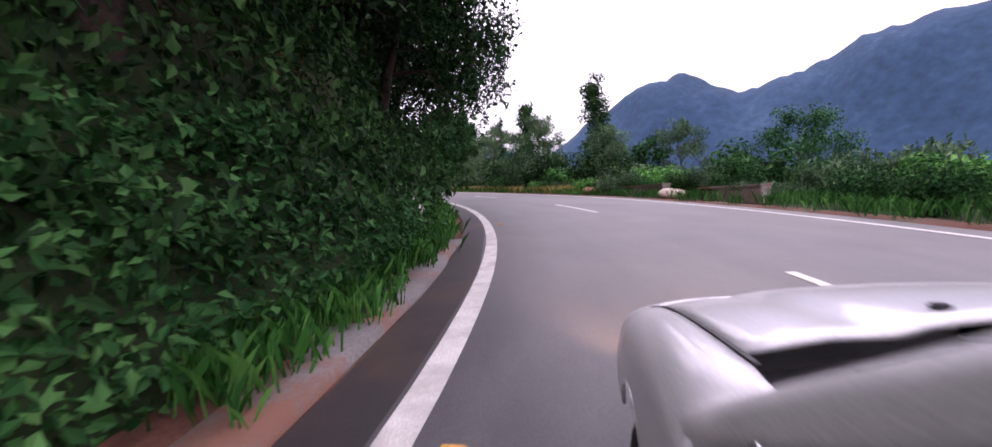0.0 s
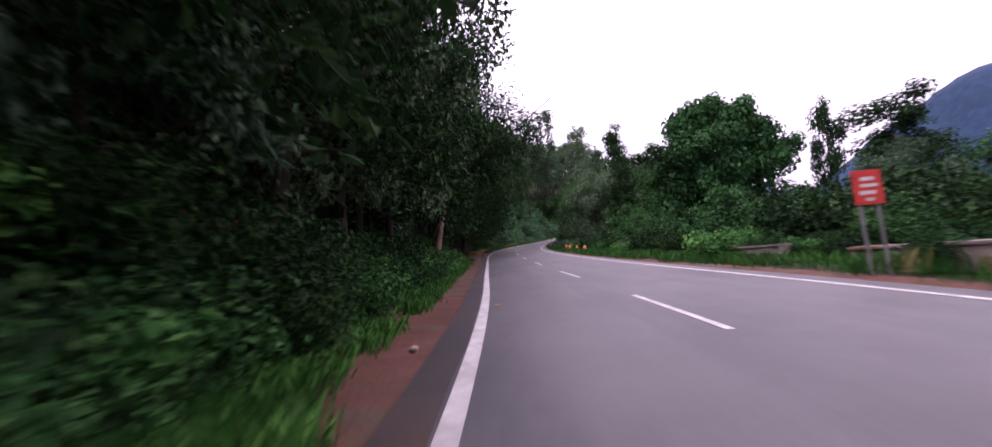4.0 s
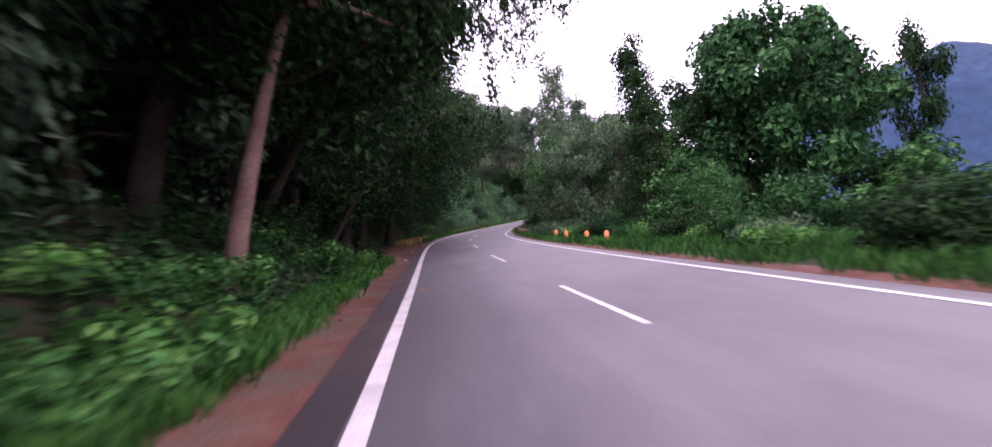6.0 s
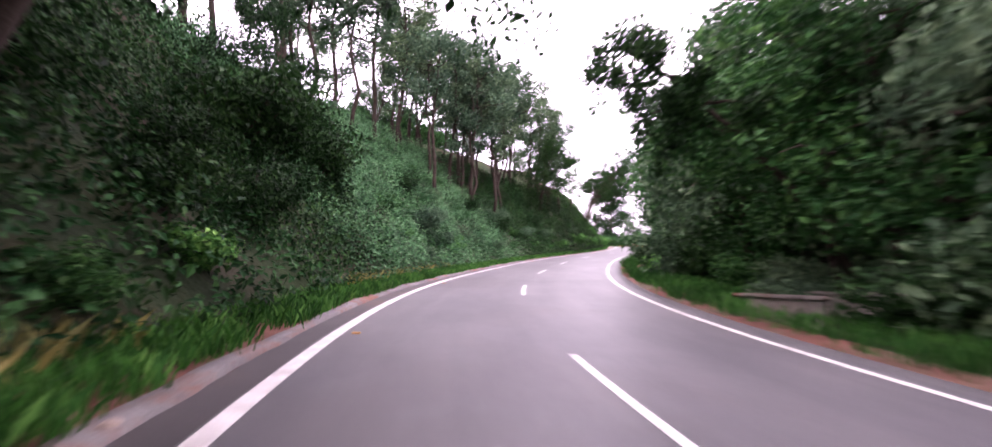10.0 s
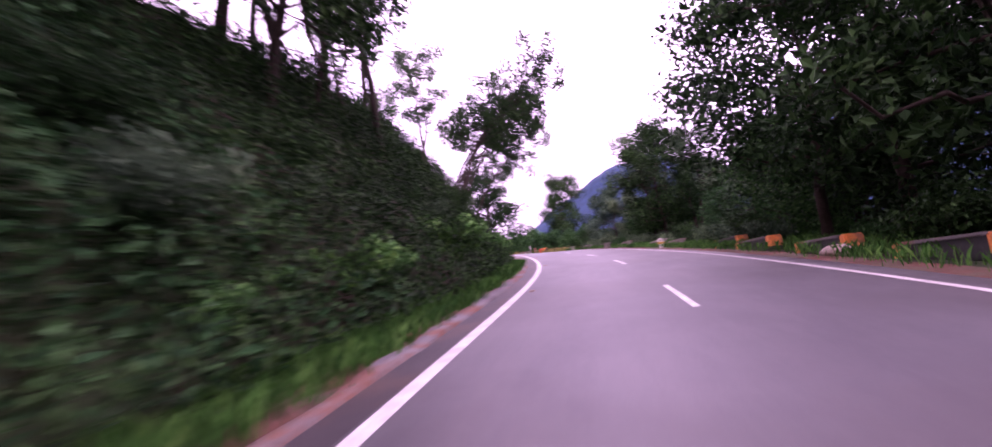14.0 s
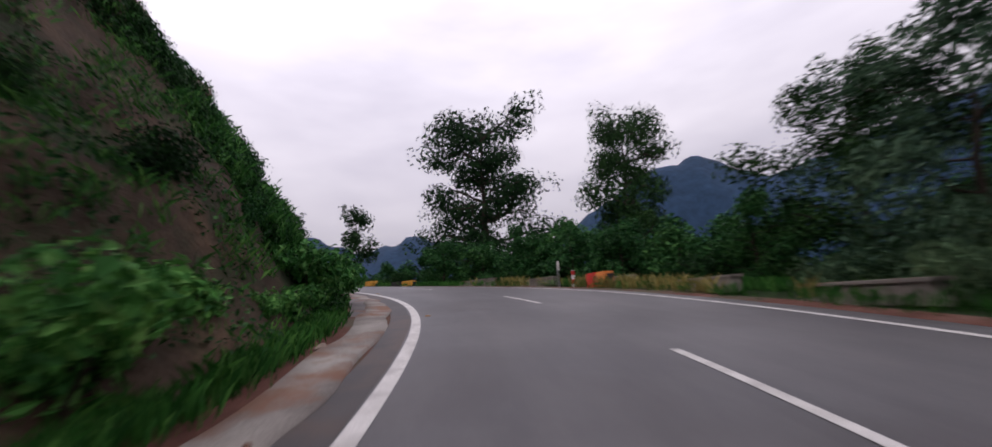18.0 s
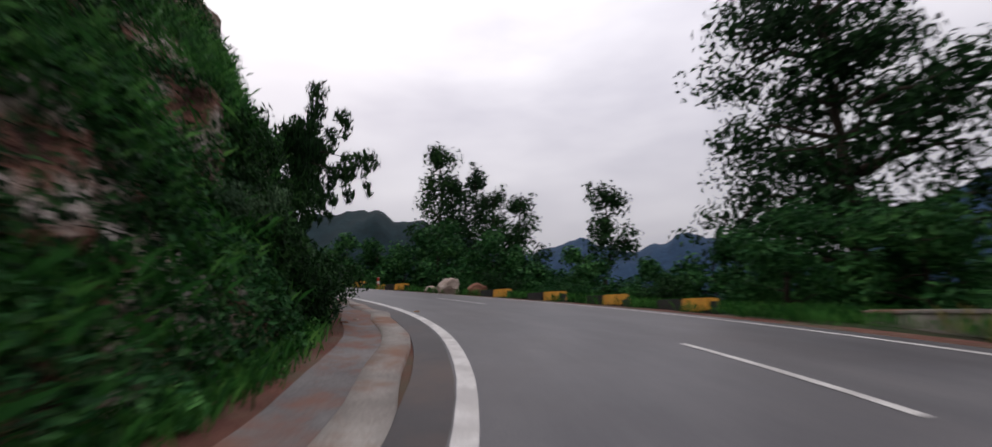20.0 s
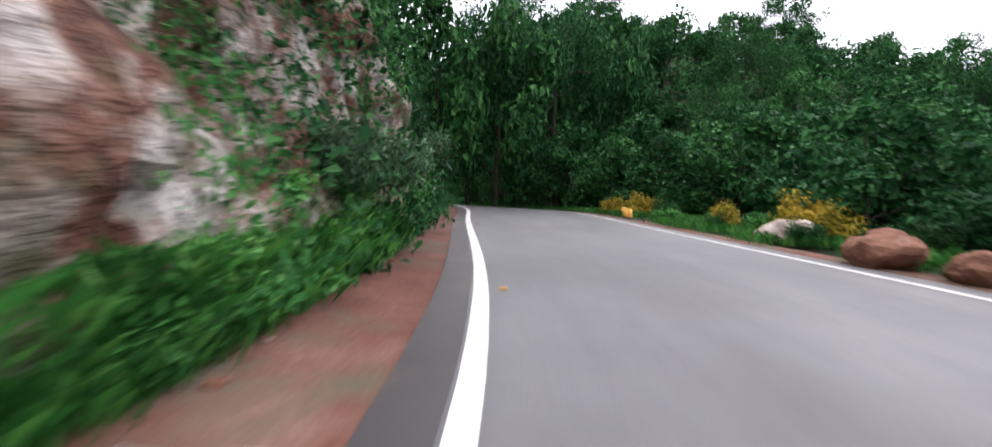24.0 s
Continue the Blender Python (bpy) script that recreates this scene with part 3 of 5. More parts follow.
def ridge(name, bearing, spread, dist, profile, label, seed, base=-60, depth=260, material=MOUNTAIN):
    """A far mountain, distance haze in its blue colour: a lumpy ridge whose crest follows a profile of (degrees,
    height).
    """
    b = np.radians(np.linspace(bearing - spread, bearing + spread, 120))
    deg = np.degrees(b)
    crest = np.interp(deg, [p[0] for p in profile], [p[1] for p in profile])
    rough = np.array([noise.fractal(Vector((d * 0.35, seed, 0)), 0.8, 2.2, 5) for d in deg])
    crest = crest + rough * dist * 0.012
    rows = []
    for k, f in enumerate(np.linspace(0, 1, 14)):
        rr = dist - depth * (1 - f)
        n2 = np.array([noise.fractal(Vector((d * 0.2, f * 4, seed)), 0.8, 2.2, 4) for d in deg])
        h = base + (crest - base) * (np.sin(f * np.pi / 2) ** 1.2) + n2 * dist * 0.02 * np.sin(f * np.pi)
        rows.append(np.stack([-np.sin(b) * rr, 100 + np.cos(b) * rr, h], -1))
    V = np.stack(rows, 1)
    n, m = V.shape[:2]
    i = (np.arange(n - 1)[:, None] * m + np.arange(m - 1)[None, :]).ravel()
    ob = put(name, fast_mesh(name, V.reshape(-1, 3), np.stack([i, i + m, i + m + 1, i + 1], 1), True), material)
    return tagged(ob, label, "mountain", kind="structure")


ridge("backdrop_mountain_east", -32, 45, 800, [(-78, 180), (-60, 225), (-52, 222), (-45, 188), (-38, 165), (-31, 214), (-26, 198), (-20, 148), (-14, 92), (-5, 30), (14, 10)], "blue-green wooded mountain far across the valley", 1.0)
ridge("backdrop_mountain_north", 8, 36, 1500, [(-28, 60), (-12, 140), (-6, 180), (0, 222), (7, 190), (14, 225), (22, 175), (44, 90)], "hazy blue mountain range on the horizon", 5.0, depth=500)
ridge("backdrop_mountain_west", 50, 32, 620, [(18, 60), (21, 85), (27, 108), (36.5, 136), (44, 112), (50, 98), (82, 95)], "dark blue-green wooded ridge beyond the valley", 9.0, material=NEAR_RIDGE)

# ---- plants ----
DOWN = np.array([0, 0, -1.0])


def wander(p0, p1, n, bend, r):
    """A crooked line from p0 to p1."""
    t = np.linspace(0, 1, n)[:, None]
    p0, p1 = np.asarray(p0, float), np.asarray(p1, float)
    wob = np.cumsum(r.normal(0, 1, (n, 3)), 0)
    wob -= t * wob[-1]
    return p0 + (p1 - p0) * t + wob * bend * (np.sin(t * np.pi) + 0.15)


def make_tree(name, label, leaf, bark, seed, height, radius, limbs, clumps, count, length, width, low=0.35, lean=(0, 0), shape="round", droop=0.0,
              girth=0.16, clump_r=0.22, category="tree", group=""):
    """A tree: tapered trunk, limbs that carry clumps of leaves."""
    r = np.random.default_rng(seed)
    th = thing(name, label, category, group=group)
    own = 0 if group else 5
    top = np.array([lean[0], lean[1], height * 0.86])
    line = wander((0, 0, -0.6), top, 12, height * (0.004 if max(map(abs, lean)) > 0.5 else 0.011), r)
    if max(map(abs, lean)) > 0.5:
        line[:, :2] += np.sin(np.linspace(0, np.pi, 12))[:, None] * np.array(lean) * -0.16
    rad = np.linspace(girth * 1.25, girth * 0.18, 12)
    rad[0] *= 1.3
    C, wood = [], []
    for i in range(limbs):
        f = low + (1 - low) * (i + 0.5) / limbs
        start = line[min(int(f * 11), 10)]
        a = i * 2.4 + r.uniform(-0.5, 0.5)
        g = (f - low) / (1 - low)
        if shape == "round":
            reach = radius * math.sqrt(max(1 - (2 * g - 0.75) ** 2 * 0.7, 0.12))
            rise = height * 0.1
        elif shape == "cone":
            reach, rise = radius * (1.08 - g) ** 0.8, height * 0.02
        elif shape == "umbrella":
            reach = radius * r.uniform(0.35, 1.05)
            rise = height * (0.97 - 0.26 * (reach / radius) ** 2) - start[2]
        elif shape == "tier":
            reach, rise = radius * (1.0 - 0.42 * g) * r.uniform(0.5, 1.15), height * 0.05
        elif shape == "hang":
            reach, rise = radius * r.uniform(0.45, 1.0), -height * 0.05
        else:
            reach, rise = radius * r.uniform(0.4, 1.0), height * 0.16 * r.uniform(0.3, 1)
        end = start + [math.cos(a) * reach, math.sin(a) * reach, rise * (r.uniform(0.9, 1.02) if shape == "umbrella" else r.uniform(0.4, 1.3))]
        lim = wander(start, end, 7, reach * 0.05, r)
        wood.append(tube(lim, np.linspace(girth * 0.42 * (1.1 - 0.6 * g), 0.015, 7), 5))
        for k in range(clumps):
            t = r.uniform(0.72, 1.06) if shape == "umbrella" else r.uniform(0.45, 1.05)
            p = start + (end - start) * t + r.normal(0, reach * 0.14, 3)
            if shape in ("tier", "umbrella"):
                p[2] = (start + (end - start) * t)[2] + r.normal(0, height * 0.012)
            C.append((*p, radius * clump_r * r.uniform(0.6, 1.3)))
            if shape == "hang":
                for drop in range(1, r.integers(2, 6) if lean[0] < 10 else r.integers(4, 12)):
                    C.append((p[0] + r.normal(0, 0.08), p[1] + r.normal(0, 0.08), p[2] - 0.34 * drop, radius * clump_r * r.uniform(0.35, 0.6)))
    if shape in ("round", "cone", "tall"):
        for k in range(clumps):
            C.append((*(line[-1] + r.normal(0, radius * 0.2, 3) - [0, 0, radius * 0.12 * k]), radius * clump_r * r.uniform(0.3, 0.75)))
    put("trunk", fast_mesh("trunk", *merged([tube(line, rad, 9)] + wood[own:]), True), bark, th)
    for w in wood[:own]:
        put("limb", fast_mesh("limb", *w, True), bark, th)
    squash = 0.5 if shape in ("tier", "umbrella") else 0.85
    V, Q = clump_leaves(C, count, length, width, r, droop, 0.3, squash)
    crown = put("crown", fast_mesh("crown", V, Q), leaf, th)
    th["tall"] = float(V[:, 2].max())
    return th


def make_bush(name, label, leaf, seed, radius, height, count, length, width, category="bush", stems=7, droop=0.0):
    r = np.random.default_rng(seed)
    th = thing(name, label, category)
    C, wood = [], []
    for i in range(stems):
        a, d = r.uniform(0, 6.28), radius * math.sqrt(r.uniform(0, 1))
        end = np.array([math.cos(a) * d, math.sin(a) * d, height * r.uniform(0.45, 0.95) * (1 - 0.35 * d / radius)])
        wood.append(tube(wander((end[0] * 0.2, end[1] * 0.2, -0.25), end, 6, 0.05, r), np.linspace(0.03, 0.008, 6), 5))
        for f in (0.35, 0.7, 1.0):
            C.append((*(end * f + r.normal(0, radius * 0.1, 3)), radius * r.uniform(0.25, 0.5)))
    tagged(put("stem", fast_mesh("stem", *merged(wood), True), BARK, th), kind="stuff")
    V, Q = clump_leaves(C, count, length, width, r, droop, 0.35, 0.85)
    V[:, 2] = np.maximum(V[:, 2], -0.1)
    put("foliage", fast_mesh("foliage", V, Q), leaf, th)
    return th


def plant(proto, s, u, turn=0.0, size=1.0, dz=0.0, label="", tilt=(0, 0)):
    """A copy of a plant at s, u, standing on the ground there."""
    p = ground_at(s, u)
    m = pose(p.x, p.y, p.z + dz, tilt[0], tilt[1], turn) @ Matrix.Diagonal((size, size, size * 1.0, 1))
    return tagged(copy_thing(proto, m), label)


def drop_proto(ob):
    for o in (*ob.children_recursive, ob):
        bpy.data.objects.remove(o)


broad_a = make_tree("broadleaf_tree", "tall dense dark green broadleaf tree beside the road", LEAF_DARK, BARK, 11, 13, 4.6, 15, 4, 11500, 0.27, 0.15, low=0.22, clump_r=0.26)
broad_b = make_tree("broadleaf_tree", "spreading broadleaf tree with a lumpy green crown", LEAF_MID, BARK, 12, 11, 4.8, 14, 4, 10500, 0.26, 0.15, low=0.25, clump_r=0.25)
broad_c = make_tree("broadleaf_tree", "grey-green leafy tree with hanging foliage", LEAF_BLUE, BARK, 13, 12, 4.0, 14, 4, 10500, 0.3, 0.13, low=0.15, droop=0.9, clump_r=0.26)
column = make_tree("creeper_covered_tree", "narrow tree wrapped in dark creepers", LEAF_DARK, BARK, 14, 11, 1.9, 20, 3, 6500, 0.24, 0.17, low=0.02, shape="cone", clump_r=0.42, girth=0.18)
ragged = make_tree("creeper_covered_tree", "ragged tall tree hung with creepers", LEAF_DARK, BARK, 15, 14, 2.8, 18, 3, 8000, 0.27, 0.18, low=0.05, shape="tall", clump_r=0.3, girth=0.2)
thin = make_tree("slender_tree", "slender straight-trunked tree with a sparse high crown", LEAF_BLUE, BARK, 16, 14, 2.7, 12, 4, 2900, 0.24, 0.13, low=0.54, shape="tall", clump_r=0.24, girth=0.13)
thin_b = make_tree("slender_tree", "thin tree with a dark trunk and feathery crown", LEAF_BLUE, BARK, 17, 12, 2.5, 11, 4, 2500, 0.24, 0.13, low=0.46, shape="tall", clump_r=0.25, girth=0.11)
tiered = make_tree("tiered_tree", "tall dark tree with drooping tiers of foliage", LEAF_DARK, BARK, 19, 13, 5.2, 40, 6, 17000, 0.25, 0.12, low=0.26, shape="tier", clump_r=0.19, girth=0.26)
cone = make_tree("conical_tree", "dark conical silver oak with a pointed top", LEAF_DARK, BARK, 20, 12, 2.7, 24, 3, 5000, 0.27, 0.13, low=0.15, shape="cone", clump_r=0.24, girth=0.15)
leaning = make_tree("leaning_tree", "dark-trunked tree leaning out over the road", LEAF_DARK, BARK, 21, 11, 4.2, 14, 4, 5200, 0.22, 0.12, low=0.55, lean=(7.6, 0.9), shape="tall", droop=0.6, clump_r=0.15, girth=0.12)
weeping = make_tree("overhanging_tree", "leafy tree with sprays hanging over the road", LEAF_DARK, BARK, 22, 9, 4.4, 13, 4, 8000, 0.36, 0.12, low=0.4, lean=(2.2, 0.3), shape="umbrella", droop=1.6, clump_r=0.2, girth=0.17)
painted = make_tree("roadside_tree", "roadside tree with a pale reddish trunk", LEAF_DARK, PALE_BARK, 23, 12, 4.6, 11, 4, 8500, 0.33, 0.18, low=0.62, clump_r=0.26, girth=0.2, lean=(3.0, 0.2))
spray = make_tree("overhanging_tree", "tree with long sprays of narrow leaves hanging down", LEAF_DARK, BARK, 27, 6.5, 2.6, 12, 3, 5200, 0.34, 0.08, low=0.5, lean=(2.2, 0.3), shape="hang", droop=2.2, clump_r=0.15, girth=0.1)
bough = make_tree("overhanging_tree", "tree whose bough reaches far over the road", LEAF_DARK, BARK, 28, 11, 2.6, 12, 4, 5200, 0.24, 0.12, low=0.72, lean=(8.5, 0.4), shape="hang", droop=0.9, clump_r=0.19, girth=0.16)
overhang = make_tree("overhanging_tree", "big dark broadleaf tree leaning out over the road", LEAF_DARK, BARK, 26, 13, 5.4, 16, 5, 13000, 0.26, 0.15, low=0.28, lean=(3.2, 0.4), clump_r=0.25, girth=0.22)
bough_long = make_tree("overhanging_tree", "tree whose long leafy bough hangs across the road", LEAF_DARK, BARK, 29, 15, 3.2, 16, 4, 9000, 0.19, 0.09, low=0.72, lean=(12.0, 0.4), shape="hang", droop=0.6, clump_r=0.16, girth=0.16)
giant = make_tree("creeper_covered_tree", "huge lumpy tree smothered in creepers above the bend", LEAF_MID, BARK, 40, 20, 8.4, 34, 5, 62000, 0.5, 0.33, low=0.04, clump_r=0.2, girth=0.4)
spindle = make_tree("creeper_covered_tree", "narrow ragged tree wrapped in creepers", LEAF_DARK, BARK, 41, 17, 2.3, 30, 3, 11000, 0.28, 0.19, low=0.03, shape="cone", clump_r=0.42, girth=0.2)
grey_tree = make_tree("drooping_tree", "tall grey-green tree with drooping sprays and a pointed top", LEAF_BLUE, BARK, 42, 19, 4.6, 30, 3, 13000, 0.3, 0.12, low=0.12, shape="cone", droop=0.9, clump_r=0.2, girth=0.22)
forked = make_tree("forked_tree", "small dark forked tree with few leaves at the road's edge", LEAF_DARK, BARK, 43, 7, 2.0, 5, 2, 500, 0.22, 0.12, low=0.45, shape="tall", clump_r=0.22, girth=0.1)
canopy = make_tree("overhanging_tree", "huge dark broadleaf tree arching over the road", LEAF_DARK, BARK, 45, 19, 8.0, 22, 6, 34000, 0.24, 0.14, low=0.27, lean=(4.8, 0.5), clump_r=0.22, girth=0.34)
dense_far = make_tree("forest_tree", "rounded green forest tree on the hillside", LEAF_MID, BARK, 24, 9, 3.8, 9, 3, 2600, 0.5, 0.3, low=0.15, clump_r=0.34, group="trees on the wooded hillside")
dense_far_b = make_tree("bushy_tree", "fresh green bushy tree with a rounded crown", LEAF_MID, BARK, 25, 8, 3.6, 9, 3, 2600, 0.48, 0.28, low=0.15, clump_r=0.34, group="trees on the wooded hillside")

shrub = make_bush("shrub", "leafy green shrub on the verge", LEAF_MID, 31, 1.3, 1.7, 2400, 0.16, 0.09)
shrub_b = make_bush("broad_leaved_bush", "bright green bush with broad leaves", LEAF_BRIGHT, 32, 1.2, 1.4, 1800, 0.2, 0.13)
shrub_d = make_bush("thicket", "dark green thicket bush in shade", LEAF_DARK, 33, 1.6, 2.2, 2600, 0.18, 0.11)
shrub_g = make_bush("arching_bush", "grey-green bush with long arching stems", LEAF_BLUE, 34, 1.7, 1.9, 2600, 0.24, 0.08, droop=1.0)
shrub_y = make_bush("flowering_bush", "yellow-flowering bush by the parapet", LEAF_YELLOW, 35, 1.1, 1.2, 1700, 0.16, 0.1)
weed = make_bush("weed", "low patch of broad-leaved weeds", LEAF_BRIGHT, 36, 0.6, 0.6, 700, 0.13, 0.09, "weed", 5)
PROTOS = [canopy, bough_long, giant, spindle, grey_tree, forked, spray, bough, overhang, broad_a, broad_b, broad_c, column, ragged, thin, thin_b, tiered, cone, leaning, weeping, painted, dense_far, dense_far_b,
          shrub, shrub_b, shrub_d, shrub_g, shrub_y, weed]

pr = random.Random(5)


def row(protos, s0, s1, step, u0, u1, size=(0.8, 1.15), dz=0.0):
    s = s0
    while s < s1:
        plant(pr.choice(protos), s + pr.uniform(-step, step) * 0.35, pr.uniform(u0, u1), pr.uniform(0, 360), pr.uniform(*size), dz)
        s += step


# left: forest over the first bends
row([broad_a, broad_b, overhang], -26, 36, 5, -6.5, -4.2, (0.85, 1.15), -0.4)
row([broad_a, broad_c, ragged], -24, 60, 7, -14, -9, (0.9, 1.2), -0.5)
row([broad_a, broad_a, broad_c], 36, 76, 4.2, -7.5, -4.6, (0.85, 1.2))
row([broad_a, broad_b], 42, 106, 5, -16, -10, (1.0, 1.35))
row([broad_a, broad_a, broad_c], 80, 104, 4, -9.0, -6.4, (0.95, 1.25))
for s, u, size in ((-8, -3.2, 0.8), (3, -3.0, 0.8), (9.5, -2.8, 0.85), (15.0, -4.2, 0.95), (20.5, -4.4, 0.9), (26, -5.4, 0.95), (32, -5.6, 0.9), (16, -6.4, 1.3), (42, -5.4, 0.95), (50, -5.6, 1.0), (66, -5.4, 1.1), (72, -5.4, 1.05), (79, -7.0, 1.15), 
                    (155.5, -6.4, 0.75)):
    plant(overhang, s, u, heading(s) + pr.uniform(-40, 40), size, -0.2)
for s, u, size in ((-9, -5.0, 1.0), (0, -5.2, 1.0), (8.5, -5.4, 1.0), (16.0, -7.2, 1.0), (86.5, -5.2, 1.0), (94.5, -4.4, 1.05), (102.0, -4.6, 0.95)):
    plant(canopy, s, u, heading(s) + pr.uniform(-30, 30), size, -0.2)
for s, u, turn, size in ((63.0, -6.0, -6, 0.9), (81.5, -5.4, 4, 0.95)):
    plant(canopy, s, u, heading(s) + turn, size, -0.2)
plant(broad_a, 25.0, -3.9, 50, 0.9)
plant(painted, 61.6, -3.5, heading(61.6) + 8, 0.95)
row([dense_far, dense_far, broad_a], 14, 104, 4, -27, -18, (1.0, 1.4))
row([shrub_d], 34, 82, 1.8, -12.5, -7.5, (1.3, 2.0))
# left: the open slope with slender trees on its crest
row([thin, thin_b, thin], 106, 154, 2.1, -14.5, -10.5, (1.1, 1.5))
row([thin, thin_b], 106, 150, 3.4, -19.5, -14.5, (0.95, 1.3))
row([thin, thin_b], 132, 152, 3.2, -9.0, -6.0, (1.0, 1.35))
row([thin_b, thin, thin], 138, 162, 1.7, -9.5, -5.6, (1.05, 1.5))
row([thin_b, thin], 158, 176, 3.0, -9.5, -5.6, (0.7, 0.95))
# left: over the rock cutting
row([broad_b, shrub_g, dense_far], 206, 300, 7, -15, -11, (0.5, 0.75), 0.5)
row([dense_far, dense_far_b, broad_a], 254, 284, 2.6, -10, -6.5, (1.0, 1.4), 0.3)

# right: open bushes at first, forest from the second bend
row([shrub, shrub_b, shrub_d, shrub_g], -24, 48, 1.9, 9.8, 12.2, (0.5, 0.95), -0.1)
row([shrub_d, shrub, shrub_b, shrub_g], -24, 50, 1.9, 12.5, 16, (1.0, 1.7), -0.1)
row([dense_far_b, dense_far_b, shrub_d, broad_b], -14, 14, 3.2, 16, 24, (0.55, 0.75))
row([dense_far_b, broad_b, broad_c, dense_far], 14, 38, 2.6, 14, 21, (0.45, 0.68))
row([dense_far_b, broad_b, broad_c, dense_far], 38, 86, 3.0, 14, 20, (0.36, 0.55))
row([broad_b, broad_a], 44, 58, 5, 22, 29, (0.55, 0.75))
row([shrub_d, shrub, shrub_b, shrub_g], 48, 142, 2.1, 9.8, 12.2, (0.6, 1.1), -0.1)
row([broad_c, broad_b, broad_b, broad_c], 87, 142, 4.0, 12.8, 16.5, (0.85, 1.15))
row([broad_b, broad_c, ragged], 88, 146, 5, 18, 27, (1.0, 1.35))
row([broad_b, ragged, thin], 116, 144, 3.6, 13.2, 17, (1.1, 1.35))
row([broad_a], 157, 165, 3.4, 11.8, 13, (1.1, 1.3))
row([broad_c, broad_b, broad_a], 144, 174, 3.6, 15, 21, (0.9, 1.15))
row([shrub_g, shrub, shrub_d], 146, 206, 2.4, 10.4, 13, (0.5, 0.95), -0.1)
row([broad_b, broad_c, thin, broad_b], 170, 192, 4.2, 13.5, 18, (0.64, 0.86))
row([broad_a, broad_c], 192, 200, 3.2, 13.4, 15.0, (0.6, 0.75))
row([thin, ragged, thin_b], 182, 191.5, 3.4, 12.6, 16, (0.95, 1.15))
row([dense_far, shrub_d, dense_far], 178, 218, 2.2, 14.5, 22, (0.6, 0.85), -0.3)
row([broad_b, broad_a, dense_far], 158, 204, 5, 20, 28, (0.8, 1.05))
# right: the outer side of the hairpin
row([shrub_d, shrub], 206, 262, 2.0, 10.6, 13.5, (0.45, 0.85), -0.2)
row([dense_far, shrub_d, dense_far_b], 210, 262, 2.6, 14, 20, (0.5, 0.8), -0.3)
row([dense_far, dense_far_b, dense_far], 216, 252, 2.4, 19, 30, (0.6, 0.85), -0.3)
row([dense_far, dense_far_b, dense_far], 252, 268, 2.2, 15, 28, (0.7, 0.95), -0.3)
row([dense_far_b, dense_far_b, dense_far], 262, 316, 1.8, 17, 34, (0.8, 1.1))
row([dense_far, shrub_d], 211, 232, 1.8, 13.8, 18, (0.42, 0.58))
row([shrub, shrub_b, weed], 240, 272, 1.5, 9.4, 11.4, (0.4, 0.75))
row([dense_far_b, dense_far_b, dense_far], 258, 312, 3.0, 11, 18, (0.55, 0.85))

hp = random.Random(21)
for i in range(64):
    s, u = hp.uniform(224, 262), hp.uniform(13.6, 25)
    k = hp.uniform(0.58, 0.8) * (0.75 if s < 229 else 1.0)
    plant(hp.choice((dense_far, dense_far_b, dense_far_b)), s, u, hp.uniform(0, 360), k, -0.2)

# single trees that stand out
for proto, x, y, size, turn, sink in ((ragged, 2.0, 56.0, 0.7, 10, 0), (column, 20.0, 50.0, 0.7, 120, 0)):
    z = float(ground_height(np.array([x]), np.array([y]))[0])
    copy_thing(proto, pose(x, y, z - 0.2, 0, 0, turn) @ Matrix.Diagonal((size, size, size, 1)))


def stand(proto, x, y, top, size, turn=0.0):
    """A tree at x, y scaled in width by size, whose top is at a height of top over the sea of the plan."""
    z = float(ground_height(np.array([x]), np.array([y]))[0]) - 0.2
    tall = proto["tall"]
    copy_thing(proto, pose(x, y, z, 0, 0, turn) @ Matrix.Diagonal((size, size, (top - z) / tall, 1)))


stand(spindle, 16.6, 44.5, 16.0, 1.15, 30)
stand(column, 8.7, 48.5, 13.8, 1.0, 130)
stand(giant, -3.0, 93.0, 23.6, 1.0, 20)
stand(spindle, -14.6, 83.2, 18.6, 0.85, 60)
stand(ragged, 9.5, 96.0, 21.0, 0.9, 60)
stand(grey_tree, -22.6, 100.8, 25.0, 1.0, 80)
stand(grey_tree, -20.2, 103.5, 21.5, 0.9, 200)
for i in range(16):
    stand((dense_far, dense_far_b, dense_far)[i % 3], pr.uniform(-4, 32), pr.uniform(213, 252), pr.uniform(17.5, 20.5), pr.uniform(0.7, 1.0), pr.uniform(0, 360))
stand(cone, -38.2, 230.5, 33.3, 1.5, 0)
stand(cone, -36.4, 229.6, 29.6, 1.1, 70)
stand(cone, -34.0, 230.2, 30.2, 1.2, 140)
stand(cone, -31.6, 229.4, 27.6, 1.1, 200)
stand(cone, -29.2, 229.6, 26.8, 1.2, 260)
stand(cone, -23.8, 238.2, 29.5, 1.7, 30)
for s, u, size in ((189.6, -4.4, 1.0), (188.0, -5.6, 1.1), (184.2, -5.6, 1.0), (181.0, -6.0, 0.85), (178.2, -5.4, 1.05), (175.8, -5.4, 0.9)):
    plant(leaning, s, u, heading(s) + pr.uniform(-25, 35), size)
for s, u, size, dz in ((20.0, -4.6, 1.15, 0), (30.0, -4.2, 1.1, 0), (9.0, -4.6, 1.0, 0), (103.5, -4.4, 1.1, 0), (94.0, -6.5, 1.1, 0), (84.0, -7.4, 1.2, 0)):
    plant(weeping, s, u, heading(s) + pr.uniform(-20, 20), size, dz)
